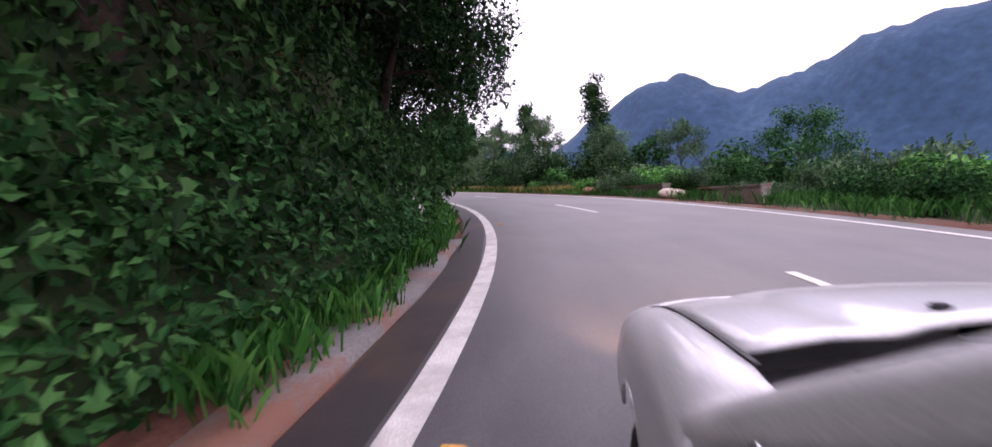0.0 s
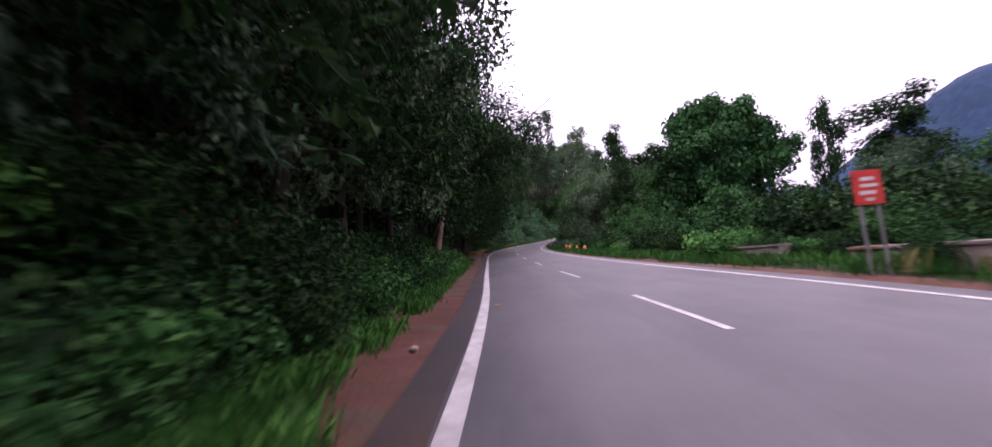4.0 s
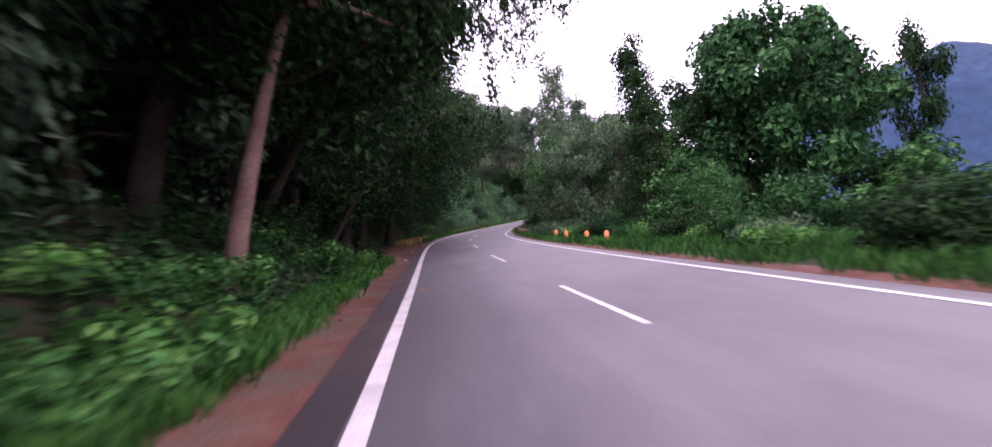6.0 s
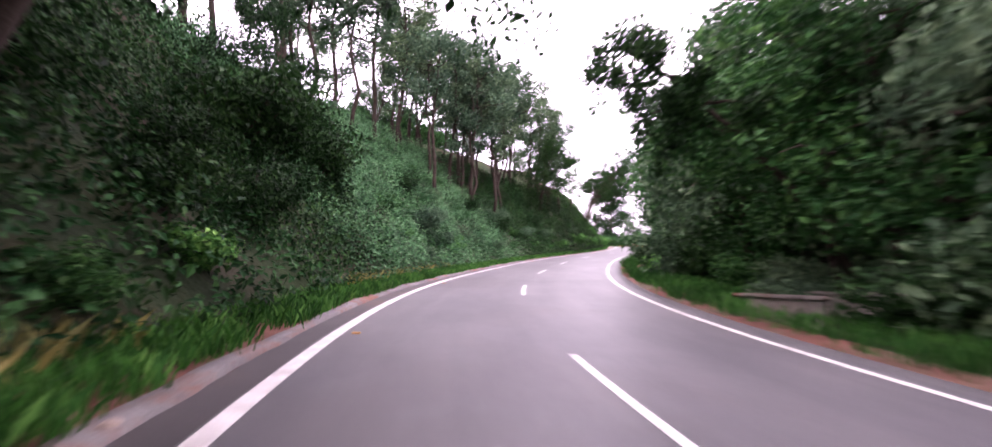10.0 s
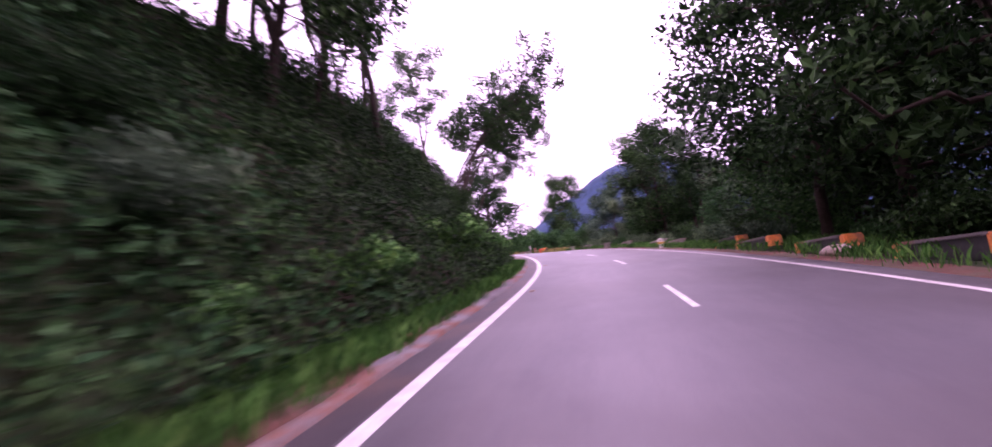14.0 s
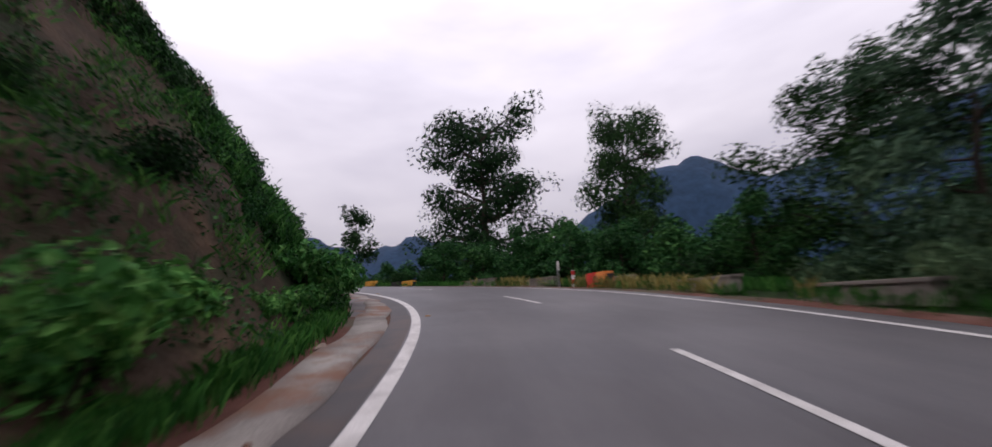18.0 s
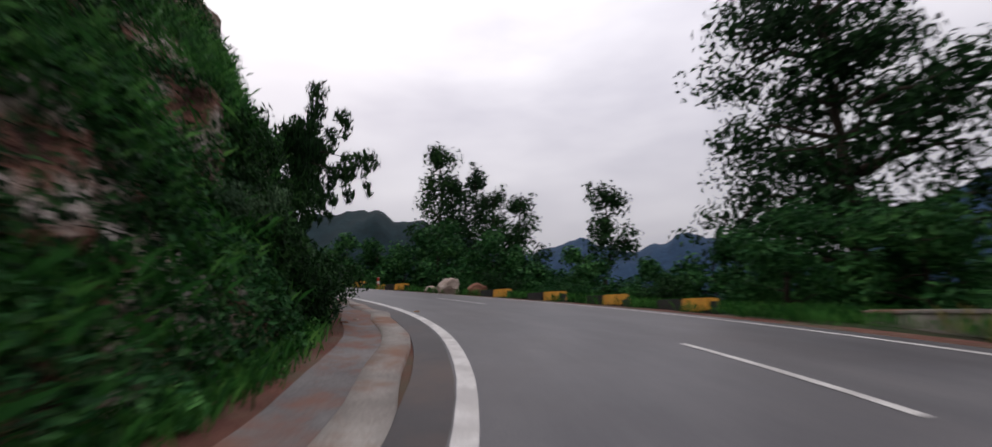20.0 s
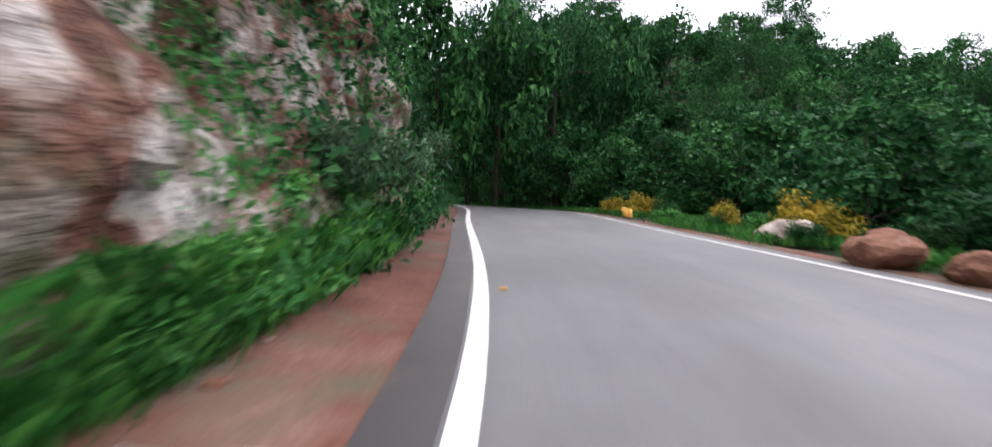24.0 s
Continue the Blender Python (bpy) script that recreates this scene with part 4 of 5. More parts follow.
for s, u, turn, size, dz in ((222.8, -3.4, 0, 0.95, -1.6), (221.8, -3.6, 15, 0.8, -2.0)):
    plant(spray, s, u, heading(s) + turn, size, dz)
plant(bough_long, 26.5, -4.6, heading(27) - 2, 1.3, -6.4)
plant(bough_long, 66.0, -5.4, heading(66) + 2, 1.0, -1.2)
plant(bough, 75.5, -5.5, heading(75) + 5, 1.0, -0.6)
plant(bough, 91.0, -6.8, heading(91) - 5, 1.05, -0.6)
plant(bough, 110.0, 12.8, heading(110) + 176, 0.85)
plant(bough, 97.0, -6.0, heading(97) + 6, 0.75, -0.5)
plant(forked, 110.0, 11.8, 40, 1.0)

for i, (x, y, top) in enumerate(((-81.4, 194.0, 42.8), (-88.0, 194.5, 45.4), (-86.0, 198.1, 45.1), (-93.6, 199.8, 46.6), (-90.1, 203.5, 45.1), (-96.4, 206.0, 46.3), (-94.5, 209.6, 43.7))):
    stand((dense_far_b, broad_b, dense_far)[i % 3], x, y, top, (1.35, 1.1)[i % 2], i * 67)
stand(tiered, -7.8, 223.5, 36.8, 1.85, 40)
stand(tiered, 3.2, 211.5, 31.6, 1.1, 160)
plant(thin, 186.0, 12.8, 10, 1.0)
plant(ragged, 182.5, 14.6, 140, 0.7)
for i in range(16):
    plant((dense_far, dense_far_b)[i % 2], 200 + i * 1.05, 12.4 + (i * 7 % 5) * 0.8, i * 50, 0.42 + (i * 3 % 7) * 0.03, -0.2)

# bushes along the foot of the left bank
# thickets of the darkest leaves, their colour standing in for the hollow's shade
row([shrub_d], 106, 112, 1.6, -5.6, -3.8, (0.7, 1.0), 0.1)
row([shrub_d], 111.5, 117.5, 0.9, -7.5, -4.6, (1.1, 1.6), 0.1)
plant(broad_a, 114.5, -7.5, 30, 0.5)
plant(broad_a, 184.5, 13.2, 77, 0.95)
row([shrub, shrub_b, shrub_d], -26, -5, 2.2, -3.4, -2.3, (0.45, 0.8), -0.1)
row([shrub, shrub_b, shrub_d], 3.5, 60, 2.2, -3.4, -2.3, (0.45, 0.8), -0.1)
row([shrub_b, shrub, shrub_b, shrub_d], 34, 76, 1.6, -4.6, -2.9, (0.5, 0.85), -0.1)
row([shrub_d, shrub_d, shrub], 76, 98, 2.6, -9, -6.8, (0.7, 1.1))
row([shrub_b, shrub, shrub_g], 98, 107, 2.2, -4.0, -2.7, (0.4, 0.7))
row([shrub_b, shrub, shrub_g], 118, 150, 2.2, -4.0, -2.7, (0.4, 0.7))
row([shrub_g, shrub, shrub_d], 120, 150, 2.2, -9, -4.5, (0.6, 1.0), -0.1)
row([shrub_d, shrub, shrub_g], 150, 202, 2.6, -5.0, -3.2, (0.35, 0.65), -0.1)
row([weed, weed, shrub_b], 150, 204, 1.5, -2.9, -2.3, (0.5, 1.0))
row([weed, weed, weed], 204, 262, 1.6, -2.45, -2.1, (0.4, 0.75))
row([shrub_b, shrub, shrub_g], 212, 220, 3.2, -4.4, -3.2, (0.35, 0.6), -0.1)
row([shrub_d, shrub, shrub_g], 246, 312, 1.5, -4.6, -2.2, (0.5, 0.95), -0.1)
for s, u, size in ((252.5, 10.8, 0.9), (254.0, 11.3, 1.1), (257.0, 10.4, 0.8), (268, 9.6, 0.8), (266.0, 10.4, 1.0)):
    plant(shrub_y, s, u, pr.uniform(0, 360), size)

# the wooded hillside across the bend
hill = random.Random(9)
for i in range(210):
    x, y = hill.uniform(-175, -74), hill.uniform(160, 310)
    near = min((x - a) ** 2 + (y - b) ** 2 for a, b in zip(_x[::6], _y[::6])) ** 0.5
    if near < 17 or (x > -95 and y < 196):
        continue
    z = float(ground_height(np.array([x]), np.array([y]))[0])
    k = hill.uniform(0.75, 1.3)
    copy_thing(hill.choice((dense_far, dense_far_b, dense_far_b, broad_b)), pose(x, y, z - 0.4, 0, 0, hill.uniform(0, 360)) @ Matrix.Diagonal((k, k, k * hill.uniform(0.9, 1.25), 1)))

# denser woods behind, as one growth
wr_ = np.random.default_rng(77)
_n = 2300
_wx, _wy = wr_.uniform(-235, -70, _n), wr_.uniform(120, 345, _n)
_near = np.min((_wx[:, None] - _x[None, ::4]) ** 2 + (_wy[:, None] - _y[None, ::4]) ** 2, 1) ** 0.5
_ok = (_near > 12) & ~((_wx > -84) & (_wy < 200))
_wx, _wy = _wx[_ok], _wy[_ok]
_wz = ground_height(_wx, _wy)
_C = []
for x, y, z in zip(_wx, _wy, _wz):
    k = wr_.uniform(1.6, 3.0)
    _C.append((x, y, z + k * 0.9, k))
    _C.append((x + wr_.normal(0, 1.2), y + wr_.normal(0, 1.2), z + k * wr_.uniform(1.6, 2.3), k * 0.7))
V, Q = clump_leaves(_C, 190000, 0.62, 0.4, wr_, 0.0, 0.7, 1.05)
tagged(put("far_woods", fast_mesh("far_woods", V, Q), LEAF_MID), "dense dark green woods covering the hillside across the bend", "woods", kind="stuff")

for ob in PROTOS:
    drop_proto(ob)


# what nobody could count: undergrowth, grass and the far woods
def on_bank(a, b, lo, hi, n, r):
    """Random places on the bank between s = a and b, from lo to hi of its height, with the way out of it."""
    i = r.uniform(np.searchsorted(_bs, a), min(np.searchsorted(_bs, b), len(_bs) - 2), n)
    j = lo * 19 + (hi - lo) * 19 * r.uniform(0, 1, n) ** 0.85
    i0, j0 = i.astype(int), np.minimum(j.astype(int), len(_w) - 2)
    fi, fj = (i - i0)[:, None], (j - j0)[:, None]
    p = (BANK[i0, j0] * (1 - fi) + BANK[i0 + 1, j0] * fi) * (1 - fj) + (BANK[i0, j0 + 1] * (1 - fi) + BANK[i0 + 1, j0 + 1] * fi) * fj
    e1, e2 = BANK[i0 + 1, j0] - BANK[i0, j0], BANK[i0, j0 + 1] - BANK[i0, j0]
    nrm = np.cross(e2, e1)
    nrm /= np.linalg.norm(nrm, axis=1, keepdims=True) + 1e-9
    nrm *= np.sign(nrm[:, 2:3] + 1e-6)
    return p, nrm


def undergrowth(name, label, material, a, b, lo, hi, n, length, width, thick, gaps, seed, droop=0.0):
    r = np.random.default_rng(seed)
    p, nrm = on_bank(a, b, lo, hi, n, r)
    dens = np.array([noise.noise(Vector(q) * 0.55 + Vector((seed, 0, 0))) for q in p])
    keep = dens > gaps
    for s, u, h, room in ((233.4, -2.9, 2.2, 1.3), (234.2, -2.6, 2.2, 1.2), (237.4, -2.6, 1.2, 0.9), (0.3, -1.8, 0.5, 0.75), (1.6, -1.7, 0.4, 0.75), (-1.5, -1.4, 0.5, 0.6)):
        keep &= np.linalg.norm(p - spot(s, u, h), axis=1) > room
    p, nrm, dens = p[keep], nrm[keep], dens[keep]
    p = p + nrm * (thick * r.uniform(0, 1, (len(p), 1)) ** 1.5 * (0.35 + np.clip(dens - gaps, 0, 1)[:, None] * 1.4))
    V, Q = leaves(p, nrm, length, width, r, droop, 0.7)
    return tagged(put(name, fast_mesh(name, V, Q), material), label, "undergrowth", kind="stuff")


undergrowth("undergrowth", "leafy undergrowth and creepers on the shaded bank", LEAF_MID, -14, 40, 0.0, 0.3, 42000, 0.11, 0.065, 0.9, -0.25, 41)
# darkest leaves up the bank: the shade under the trees is in their colour
undergrowth("undergrowth", "creepers hanging on the bank, its shade put into their dark colour", LEAF_DARK, -14, 40, 0.1, 1.4, 110000, 0.16, 0.09, 1.2, -0.4, 42, 0.8)
undergrowth("undergrowth", "broad-leaved undergrowth of the roadside forest", LEAF_MID, 32, 78, 0.0, 0.7, 26000, 0.14, 0.09, 0.8, -0.15, 43)
undergrowth("undergrowth", "dark forest-floor undergrowth", LEAF_DARK, 34, 104, 0.05, 1.3, 26000, 0.22, 0.13, 0.9, -0.2, 44)
undergrowth("undergrowth", "green creepers covering the open slope", LEAF_MID, 98, 152, 0.0, 1.2, 56000, 0.19, 0.11, 0.9, -0.35, 45)
# the hollow's shade is painted with the darkest leaf colour
undergrowth("undergrowth", "hanging creepers coloured dark for the shade in the hollow of the slope", LEAF_DARK, 100, 116, 0.0, 1.2, 30000, 0.19, 0.1, 1.2, -0.15, 59, 0.8)
undergrowth("undergrowth", "pale green plants on the open slope", LEAF_PALE, 113, 139, 0.0, 1.2, 90000, 0.15, 0.08, 1.05, -0.4, 46)
undergrowth("undergrowth", "grey-green leafy plants on the open slope", LEAF_BLUE, 108, 142, 0.0, 1.2, 24000, 0.16, 0.08, 0.9, -0.1, 60)
undergrowth("undergrowth", "low green plants on the steep cutting", LEAF_MID, 170, 203, 0.0, 1.2, 34000, 0.12, 0.06, 0.45, -0.02, 47)
# darker leaves than further on, for the shade of overhanging crowns
undergrowth("undergrowth", "leafy plants on the cutting, coloured dark for the shade there", LEAF_DARK, 142, 174, 0.0, 1.2, 84000, 0.16, 0.09, 0.7, -0.6, 52)
undergrowth("undergrowth", "green plants on the steep foot of the cutting", LEAF_MID, 199, 219, 0.0, 0.75, 64000, 0.13, 0.06, 0.45, -0.3, 48)
# bank shade put into the leaf colour here
undergrowth("undergrowth", "creepers and ferns over the steep bank, coloured dark for its shade", LEAF_DARK, 198, 214, 0.0, 0.95, 46000, 0.14, 0.07, 0.35, -0.55, 58, 0.5)
undergrowth("undergrowth", "feathery fresh green plants at the foot of the rock cutting", LEAF_BRIGHT, 223.5, 231, 0.0, 0.075, 20000, 0.16, 0.035, 0.7, -0.6, 53, 0.4)
undergrowth("undergrowth", "tufts of feathery plants standing out of the rock foot", LEAF_BRIGHT, 222.5, 231, 0.0, 0.17, 16000, 0.17, 0.035, 0.9, 0.0, 61, 0.4)
# rock foot in shade: the darkness is in the leaf colour
undergrowth("undergrowth", "ferns and creepers on the rock foot, shade put into their dark colour", LEAF_DARK, 213, 224.5, 0.0, 0.3, 42000, 0.16, 0.05, 0.8, -0.5, 62, 0.5)
undergrowth("undergrowth", "fresh green plants below the notice", LEAF_BRIGHT, 228.5, 233, 0.0, 0.06, 9000, 0.12, 0.04, 0.6, -0.6, 55)
undergrowth("undergrowth", "patches of green plants growing on the rock", LEAF_MID, 232, 244, 0.12, 1.2, 12000, 0.12, 0.06, 0.5, 0.12, 56, 0.6)
undergrowth("undergrowth", "bright creepers pouring down the end of the rock", LEAF_BRIGHT, 243, 258, 0.0, 1.2, 24000, 0.14, 0.07, 0.8, -0.3, 57, 0.7)
undergrowth("undergrowth", "low fresh plants along the rock face", LEAF_BRIGHT, 232, 262, 0.0, 0.1, 17000, 0.12, 0.035, 0.55, -0.12, 54)
undergrowth("undergrowth", "creepers hanging down the rock face", LEAF_MID, 214, 234, 0.6, 1.2, 9000, 0.15, 0.08, 0.6, 0.2, 49, 0.8)
undergrowth("undergrowth", "thick creepers covering the cutting", LEAF_MID, 244.5, 314, 0.0, 1.25, 62000, 0.2, 0.12, 1.2, -0.35, 50, 0.6)
undergrowth("dry_creepers", "reddish dry creepers hanging from the bank", LEAF_DRY, -6, 40, 0.15, 1.1, 5000, 0.2, 0.1, 1.0, 0.22, 51, 1.0)


def blades(centres, n_each, height, r, spread=0.12, lean=0.45):
    c = np.repeat(centres, n_each, 0)
    n = len(c)
    c = c + np.concatenate([r.normal(0, spread, (n, 2)), np.zeros((n, 1))], 1)
    h = height * r.uniform(0.5, 1.3, (n, 1))
    a = r.uniform(0, 6.28, n)
    d = np.stack([np.cos(a), np.sin(a), np.zeros(n)], 1)
    w = np.stack([-np.sin(a), np.cos(a), np.zeros(n)], 1) * (0.006 + 0.012 * h)
    up = np.array([0, 0, 1.0])
    bow = d * h * lean * r.uniform(0.3, 1.4, (n, 1))
    V = np.stack([c - w, c + w, c + bow * 0.4 + up * h * 0.65 + w * 0.7, c + bow + up * h * 0.95], 1).reshape(-1, 3)
    return V, np.arange(4 * n, dtype=np.int32).reshape(-1, 4)


def grass(name, label, material, places, n_each, height, seed, spread=0.12, lean=0.45):
    V, Q = blades(places, n_each, height, np.random.default_rng(seed), spread, lean)
    return tagged(put(name, fast_mesh(name, V, Q), material), label, "grass", kind="stuff")


gr = np.random.default_rng(60)


def verge(a, b, u0, u1, n, gaps=-0.1):
    s, u = gr.uniform(a, b, n), gr.uniform(0, 1, n)
    lo = u0(s) if callable(u0) else u0
    hi = u1(s) if callable(u1) else u1
    p = spot(s, lo + (hi - lo) * u, 0.0)
    keep = np.array([noise.noise(Vector(q) * 0.6) for q in p]) > gaps
    return p[keep]


grass("grass", "long green grass on the left verge", GRASS, verge(-14, 76, lambda s: -knots(s, TOE) - 0.5, lambda s: np.where(s < 34, -0.9, -1.45), 4400, -0.3), 12, 0.3, 61)
grass("grass", "green grass along the foot of the slope", GRASS, verge(97, 205, lambda s: -knots(s, TOE) - 0.5, lambda s: np.where(s < 172, -0.95, -knots(s, TOE) + 0.3), 4600, -0.3), 10, 0.34, 62)
grass("grass", "lush grass at the foot of the rock cutting", GRASS, verge(205, 310, lambda s: -knots(s, TOE) - 0.9, lambda s: -knots(s, TOE) + 0.25, 4600, -0.25), 13, 0.28, 63)
grass("grass", "rough green grass on the outer verge", GRASS, verge(-30, 150, 7.95, lambda s: knots(s, EDGE) + 0.6, 10500, -0.3), 9, 0.36, 64, 0.16)
grass("grass", "rough grass beside the parapets", GRASS, verge(150, 300, 8.15, lambda s: knots(s, EDGE) + 0.6, 7000, -0.2), 9, 0.33, 65, 0.16)
# grass coloured as lit yellow by headlamps, where that glow falls
grass("dry_grass", "verge grass in straw yellow, the glow of headlamps put into its colour", HEADLIT_GRASS, np.concatenate([verge(14, 40, 8.4, 10.2, 500), verge(94, 104, -3.4, -2.0, 240, -0.4), verge(112, 124, -3.2, -1.9, 330, -0.3), verge(196, 212, 8.3, 9.6, 260)]), 9, 0.5, 66)
_p, _nn = on_bank(222, 250, 0.0, 0.08, 1900, gr)
grass("grass", "fresh tall grass on the foot of the rock face", GRASS, _p, 11, 0.32, 69, 0.14, 0.8)
_p, _nn = on_bank(198, 228, 0.05, 0.55, 4800, gr)
_k = np.array([noise.noise(Vector(q) * 0.45) for q in _p]) > -0.22
grass("grass", "long grass hanging over the steep bank", GRASS, _p[_k], 14, 0.26, 67, 0.2, 1.0)
_p, _nn = on_bank(168, 202, 0.02, 1.1, 2600, gr)
_p = _p[np.array([noise.noise(Vector(q) * 0.5) for q in _p]) > -0.08]
grass("grass", "grass tufts on the cutting", GRASS, _p, 10, 0.24, 68, 0.15, 0.9)

# ---- things along the road ----
def along(s, u, dz=0.0, turn=0.0):
    """A pose at s, u whose y axis follows the road."""
    p = spot(s, u, dz)
    return pose(p[0], p[1], p[2], 0, 0, heading(s) + turn)


# road studs inside the left line
stud = thing("road_stud", "amber reflective road stud on the asphalt", "road stud", group="road studs along the left line")
bm = box(0.13, 0.11, 0.018, bevel=0.006)
part("body", bm, YELLOW, stud)
for k in (-1, 1):
    part("lens", box(0.1, 0.012, 0.012, (0, k * 0.052, 0.004), 0.002), AMBER, stud)
for s in (-9.6, -0.6, 10.2, 19.9, 29.2, 41.0, 52.2, 63.4, 74.0, 84.5, 95.0, 105.4, 115.6, 126.0, 136.6, 147.0, 157.2, 167.4, 177.6, 188.0, 198.0, 207.6, 217.2, 226.8, 236.0, 245.8, 256.0):
    copy_thing(stud, along(s, 0.3, 0.004))
drop_proto(stud)


def wall_block(length, height, depth, seed):
    """A low parapet of rough courses: stones of their own on a core."""
    bm = box(depth, length, height, bevel=0.03)
    bmesh.ops.subdivide_edges(bm, edges=bm.edges[:], cuts=3, use_grid_fill=True)
    return rough_up(bm, 0.035, 2.3, seed)


def parapet(s, u, length, height, label, seed, bands=None, dz=0.0, depth=0.42):
    """A low roadside parapet: masonry body, cement coping, painted bands where it has them."""
    th = thing("parapet", label, "parapet", along(s, u, dz - 0.15), group="low parapets along the road")
    part("body", wall_block(length, height + 0.1, depth, seed), BLACK if bands else MASONRY, th)
    if bands and len(bands) == 4:
        for k in (-1, 1):
            part("end_block", rough_up(box(depth + 0.06, 0.32, height + 0.02, (0, k * (length / 2 - 0.14), 0.1), 0.04), 0.012, 3.0, seed + k), bands[0], th, "orange-painted end block")
        part("coping", rough_up(box(depth + 0.08, length - 0.66, 0.08, (0, 0, height + 0.05), 0.02), 0.02, 2.0, seed + 3), CEMENT, th)
    elif bands:
        n = max(int(length / 0.75), 2)
        w = length / n
        for i in range(n):
            part("band", rough_up(box(depth + 0.07, w * 0.98, height + 0.08, (0, -length / 2 + w * (i + 0.5), 0.1), 0.04), 0.012, 3.0, seed + i), bands[i % len(bands)], th)
    else:
        part("coping", rough_up(box(depth + 0.1, length + 0.06, 0.09, (0, 0, height + 0.08), 0.025), 0.02, 2.0, seed + 3), CONCRETE, th)
    return th


seed = 1.0
for s, u, ln in ((3.5, 9.6, 3.4), (9.0, 10.0, 3.6), (21.5, 11.4, 3.2), (26.5, 11.0, 4.2), (33.0, 10.6, 2.6), (41.0, 10.3, 3.8), (47.0, 10.2, 3.0), (85.8, 10.2, 3.6), (90.5, 10.4, 4.2),
                 (99.8, 8.5, 3.4), (107.6, 8.9, 2.4), (108.6, 10.4, 4.8), (129.5, 10.0, 4.4)):
    parapet(s, u, ln, 0.5, "low mossy masonry parapet half hidden in grass", seed)
    seed += 1.3
for s, u, ln in ((156.4, 9.5, 3.0), (160.4, 9.2, 3.0), (164.4, 9.0, 3.2), (168.6, 9.8, 3.0)):
    parapet(s, u, ln, 0.42, "low dark parapet with orange-painted ends", seed, (ORANGE, BLACK, BLACK, MASONRY))
    seed += 1.3
for s, u, ln in ((174.6, 9.3, 2.6), (178.6, 9.6, 3.0), (186.2, 9.7, 3.4), (190.4, 9.2, 3.2), (195.2, 9.4, 3.0), (199.6, 9.6, 3.0), (204.0, 9.9, 3.2), (208.2, 10.0, 3.4), (212.2, 10.2, 3.4)):
    parapet(s, u, ln, 0.36, "pale low parapet along the outer edge", seed)
    seed += 1.3
for s, u, ln in ((216.4, 9.0, 2.2), (218.9, 8.8, 2.0), (221.4, 8.7, 2.2), (224.0, 8.7, 2.0), (230.6, 8.8, 2.6), (233.6, 8.9, 2.4), (236.6, 8.8, 2.6), (239.6, 8.8, 2.4)):
    parapet(s, u, ln, 0.34, "low parapet painted in yellow and black bands", seed, (YELLOW, BLACK))
    seed += 1.3
p17 = parapet(203.5, 8.9, 1.5, 0.62, "small orange-red painted parapet end by the bend", 77.0, (ORANGE, RED))


def boulder(s, u, size, material, label, seed, dz=0.0):
    bm = bmesh.new()
    bmesh.ops.create_icosphere(bm, subdivisions=3, radius=1.0)
    bmesh.ops.scale(bm, vec=size, verts=bm.verts)
    rough_up(bm, min(size) * 0.45, 0.9 / max(size), seed)
    rough_up(bm, min(size) * 0.2, 2.6 / max(size), seed + 4)
    ob = part("boulder", bm, material, None, smooth=False)
    ob.matrix_basis = along(s, u, dz + size[2] * 0.5, seed * 40)
    return tagged(ob, label, "boulder")


boulder(227.0, 8.9, (0.6, 0.7, 0.62), STONE, "large pale boulder standing on the outer verge", 1.0)
boulder(225.6, 9.4, (0.5, 0.6, 0.4), RUST_STONE, "reddish boulder beside the pale one", 2.0)
boulder(228.4, 9.3, (0.4, 0.6, 0.25), STONE, "flat pale stone on the verge", 3.0)
boulder(248.4, 8.3, (0.55, 0.65, 0.5), RUST_STONE, "brown boulder at the road's edge", 4.0)
boulder(246.8, 8.4, (0.5, 0.5, 0.36), RUST_STONE, "low reddish boulder at the road's edge", 5.0)
boulder(252.6, 9.6, (0.62, 0.7, 0.52), STONE, "big weathered boulder among grass", 6.0)
boulder(249.6, 9.7, (0.48, 0.58, 0.4), RUST_STONE, "brown boulder on the verge", 7.0)
boulder(96.8, -2.2, (0.42, 0.95, 0.4), RUST_STONE, "long red-brown rock at the edge of the lay-by", 8.0)
boulder(99.6, -2.4, (0.5, 0.8, 0.42), RUST_STONE, "red-brown rock at the foot of the slope", 9.0)
boulder(91.5, -4.2, (0.32, 0.35, 0.22), RUST_STONE, "small reddish rock on the earth lay-by", 10.0)
boulder(94.2, 8.8, (0.4, 0.6, 0.35), RUST_STONE, "dark red rock on the outer verge", 11.0)
boulder(6.0, 9.1, (0.5, 0.9, 0.28), STONE, "low pale rock half buried in the verge", 12.0)
boulder(13.0, 9.4, (0.45, 0.8, 0.26), RUST_STONE, "low reddish rock on the verge", 13.0)
boulder(158.8, 8.6, (0.3, 0.5, 0.18), STONE, "flat white stone on the verge", 14.0)
boulder(241.5, -2.7, (0.3, 0.35, 0.26), STONE, "white stone at the foot of the rock face", 15.0)
sp = random.Random(3)
for i in range(60):
    s = sp.choice((sp.uniform(150, 262), sp.uniform(60, 120), sp.uniform(-10, 40)))
    k = sp.uniform(0.03, 0.1)
    boulder(s, -sp.uniform(0.75, 2.1), (k, k * 1.3, k * 0.7), sp.choice((STONE, RUST_STONE)), "small loose stone on the road's edge", float(i) + 20)["category"] = "stone"


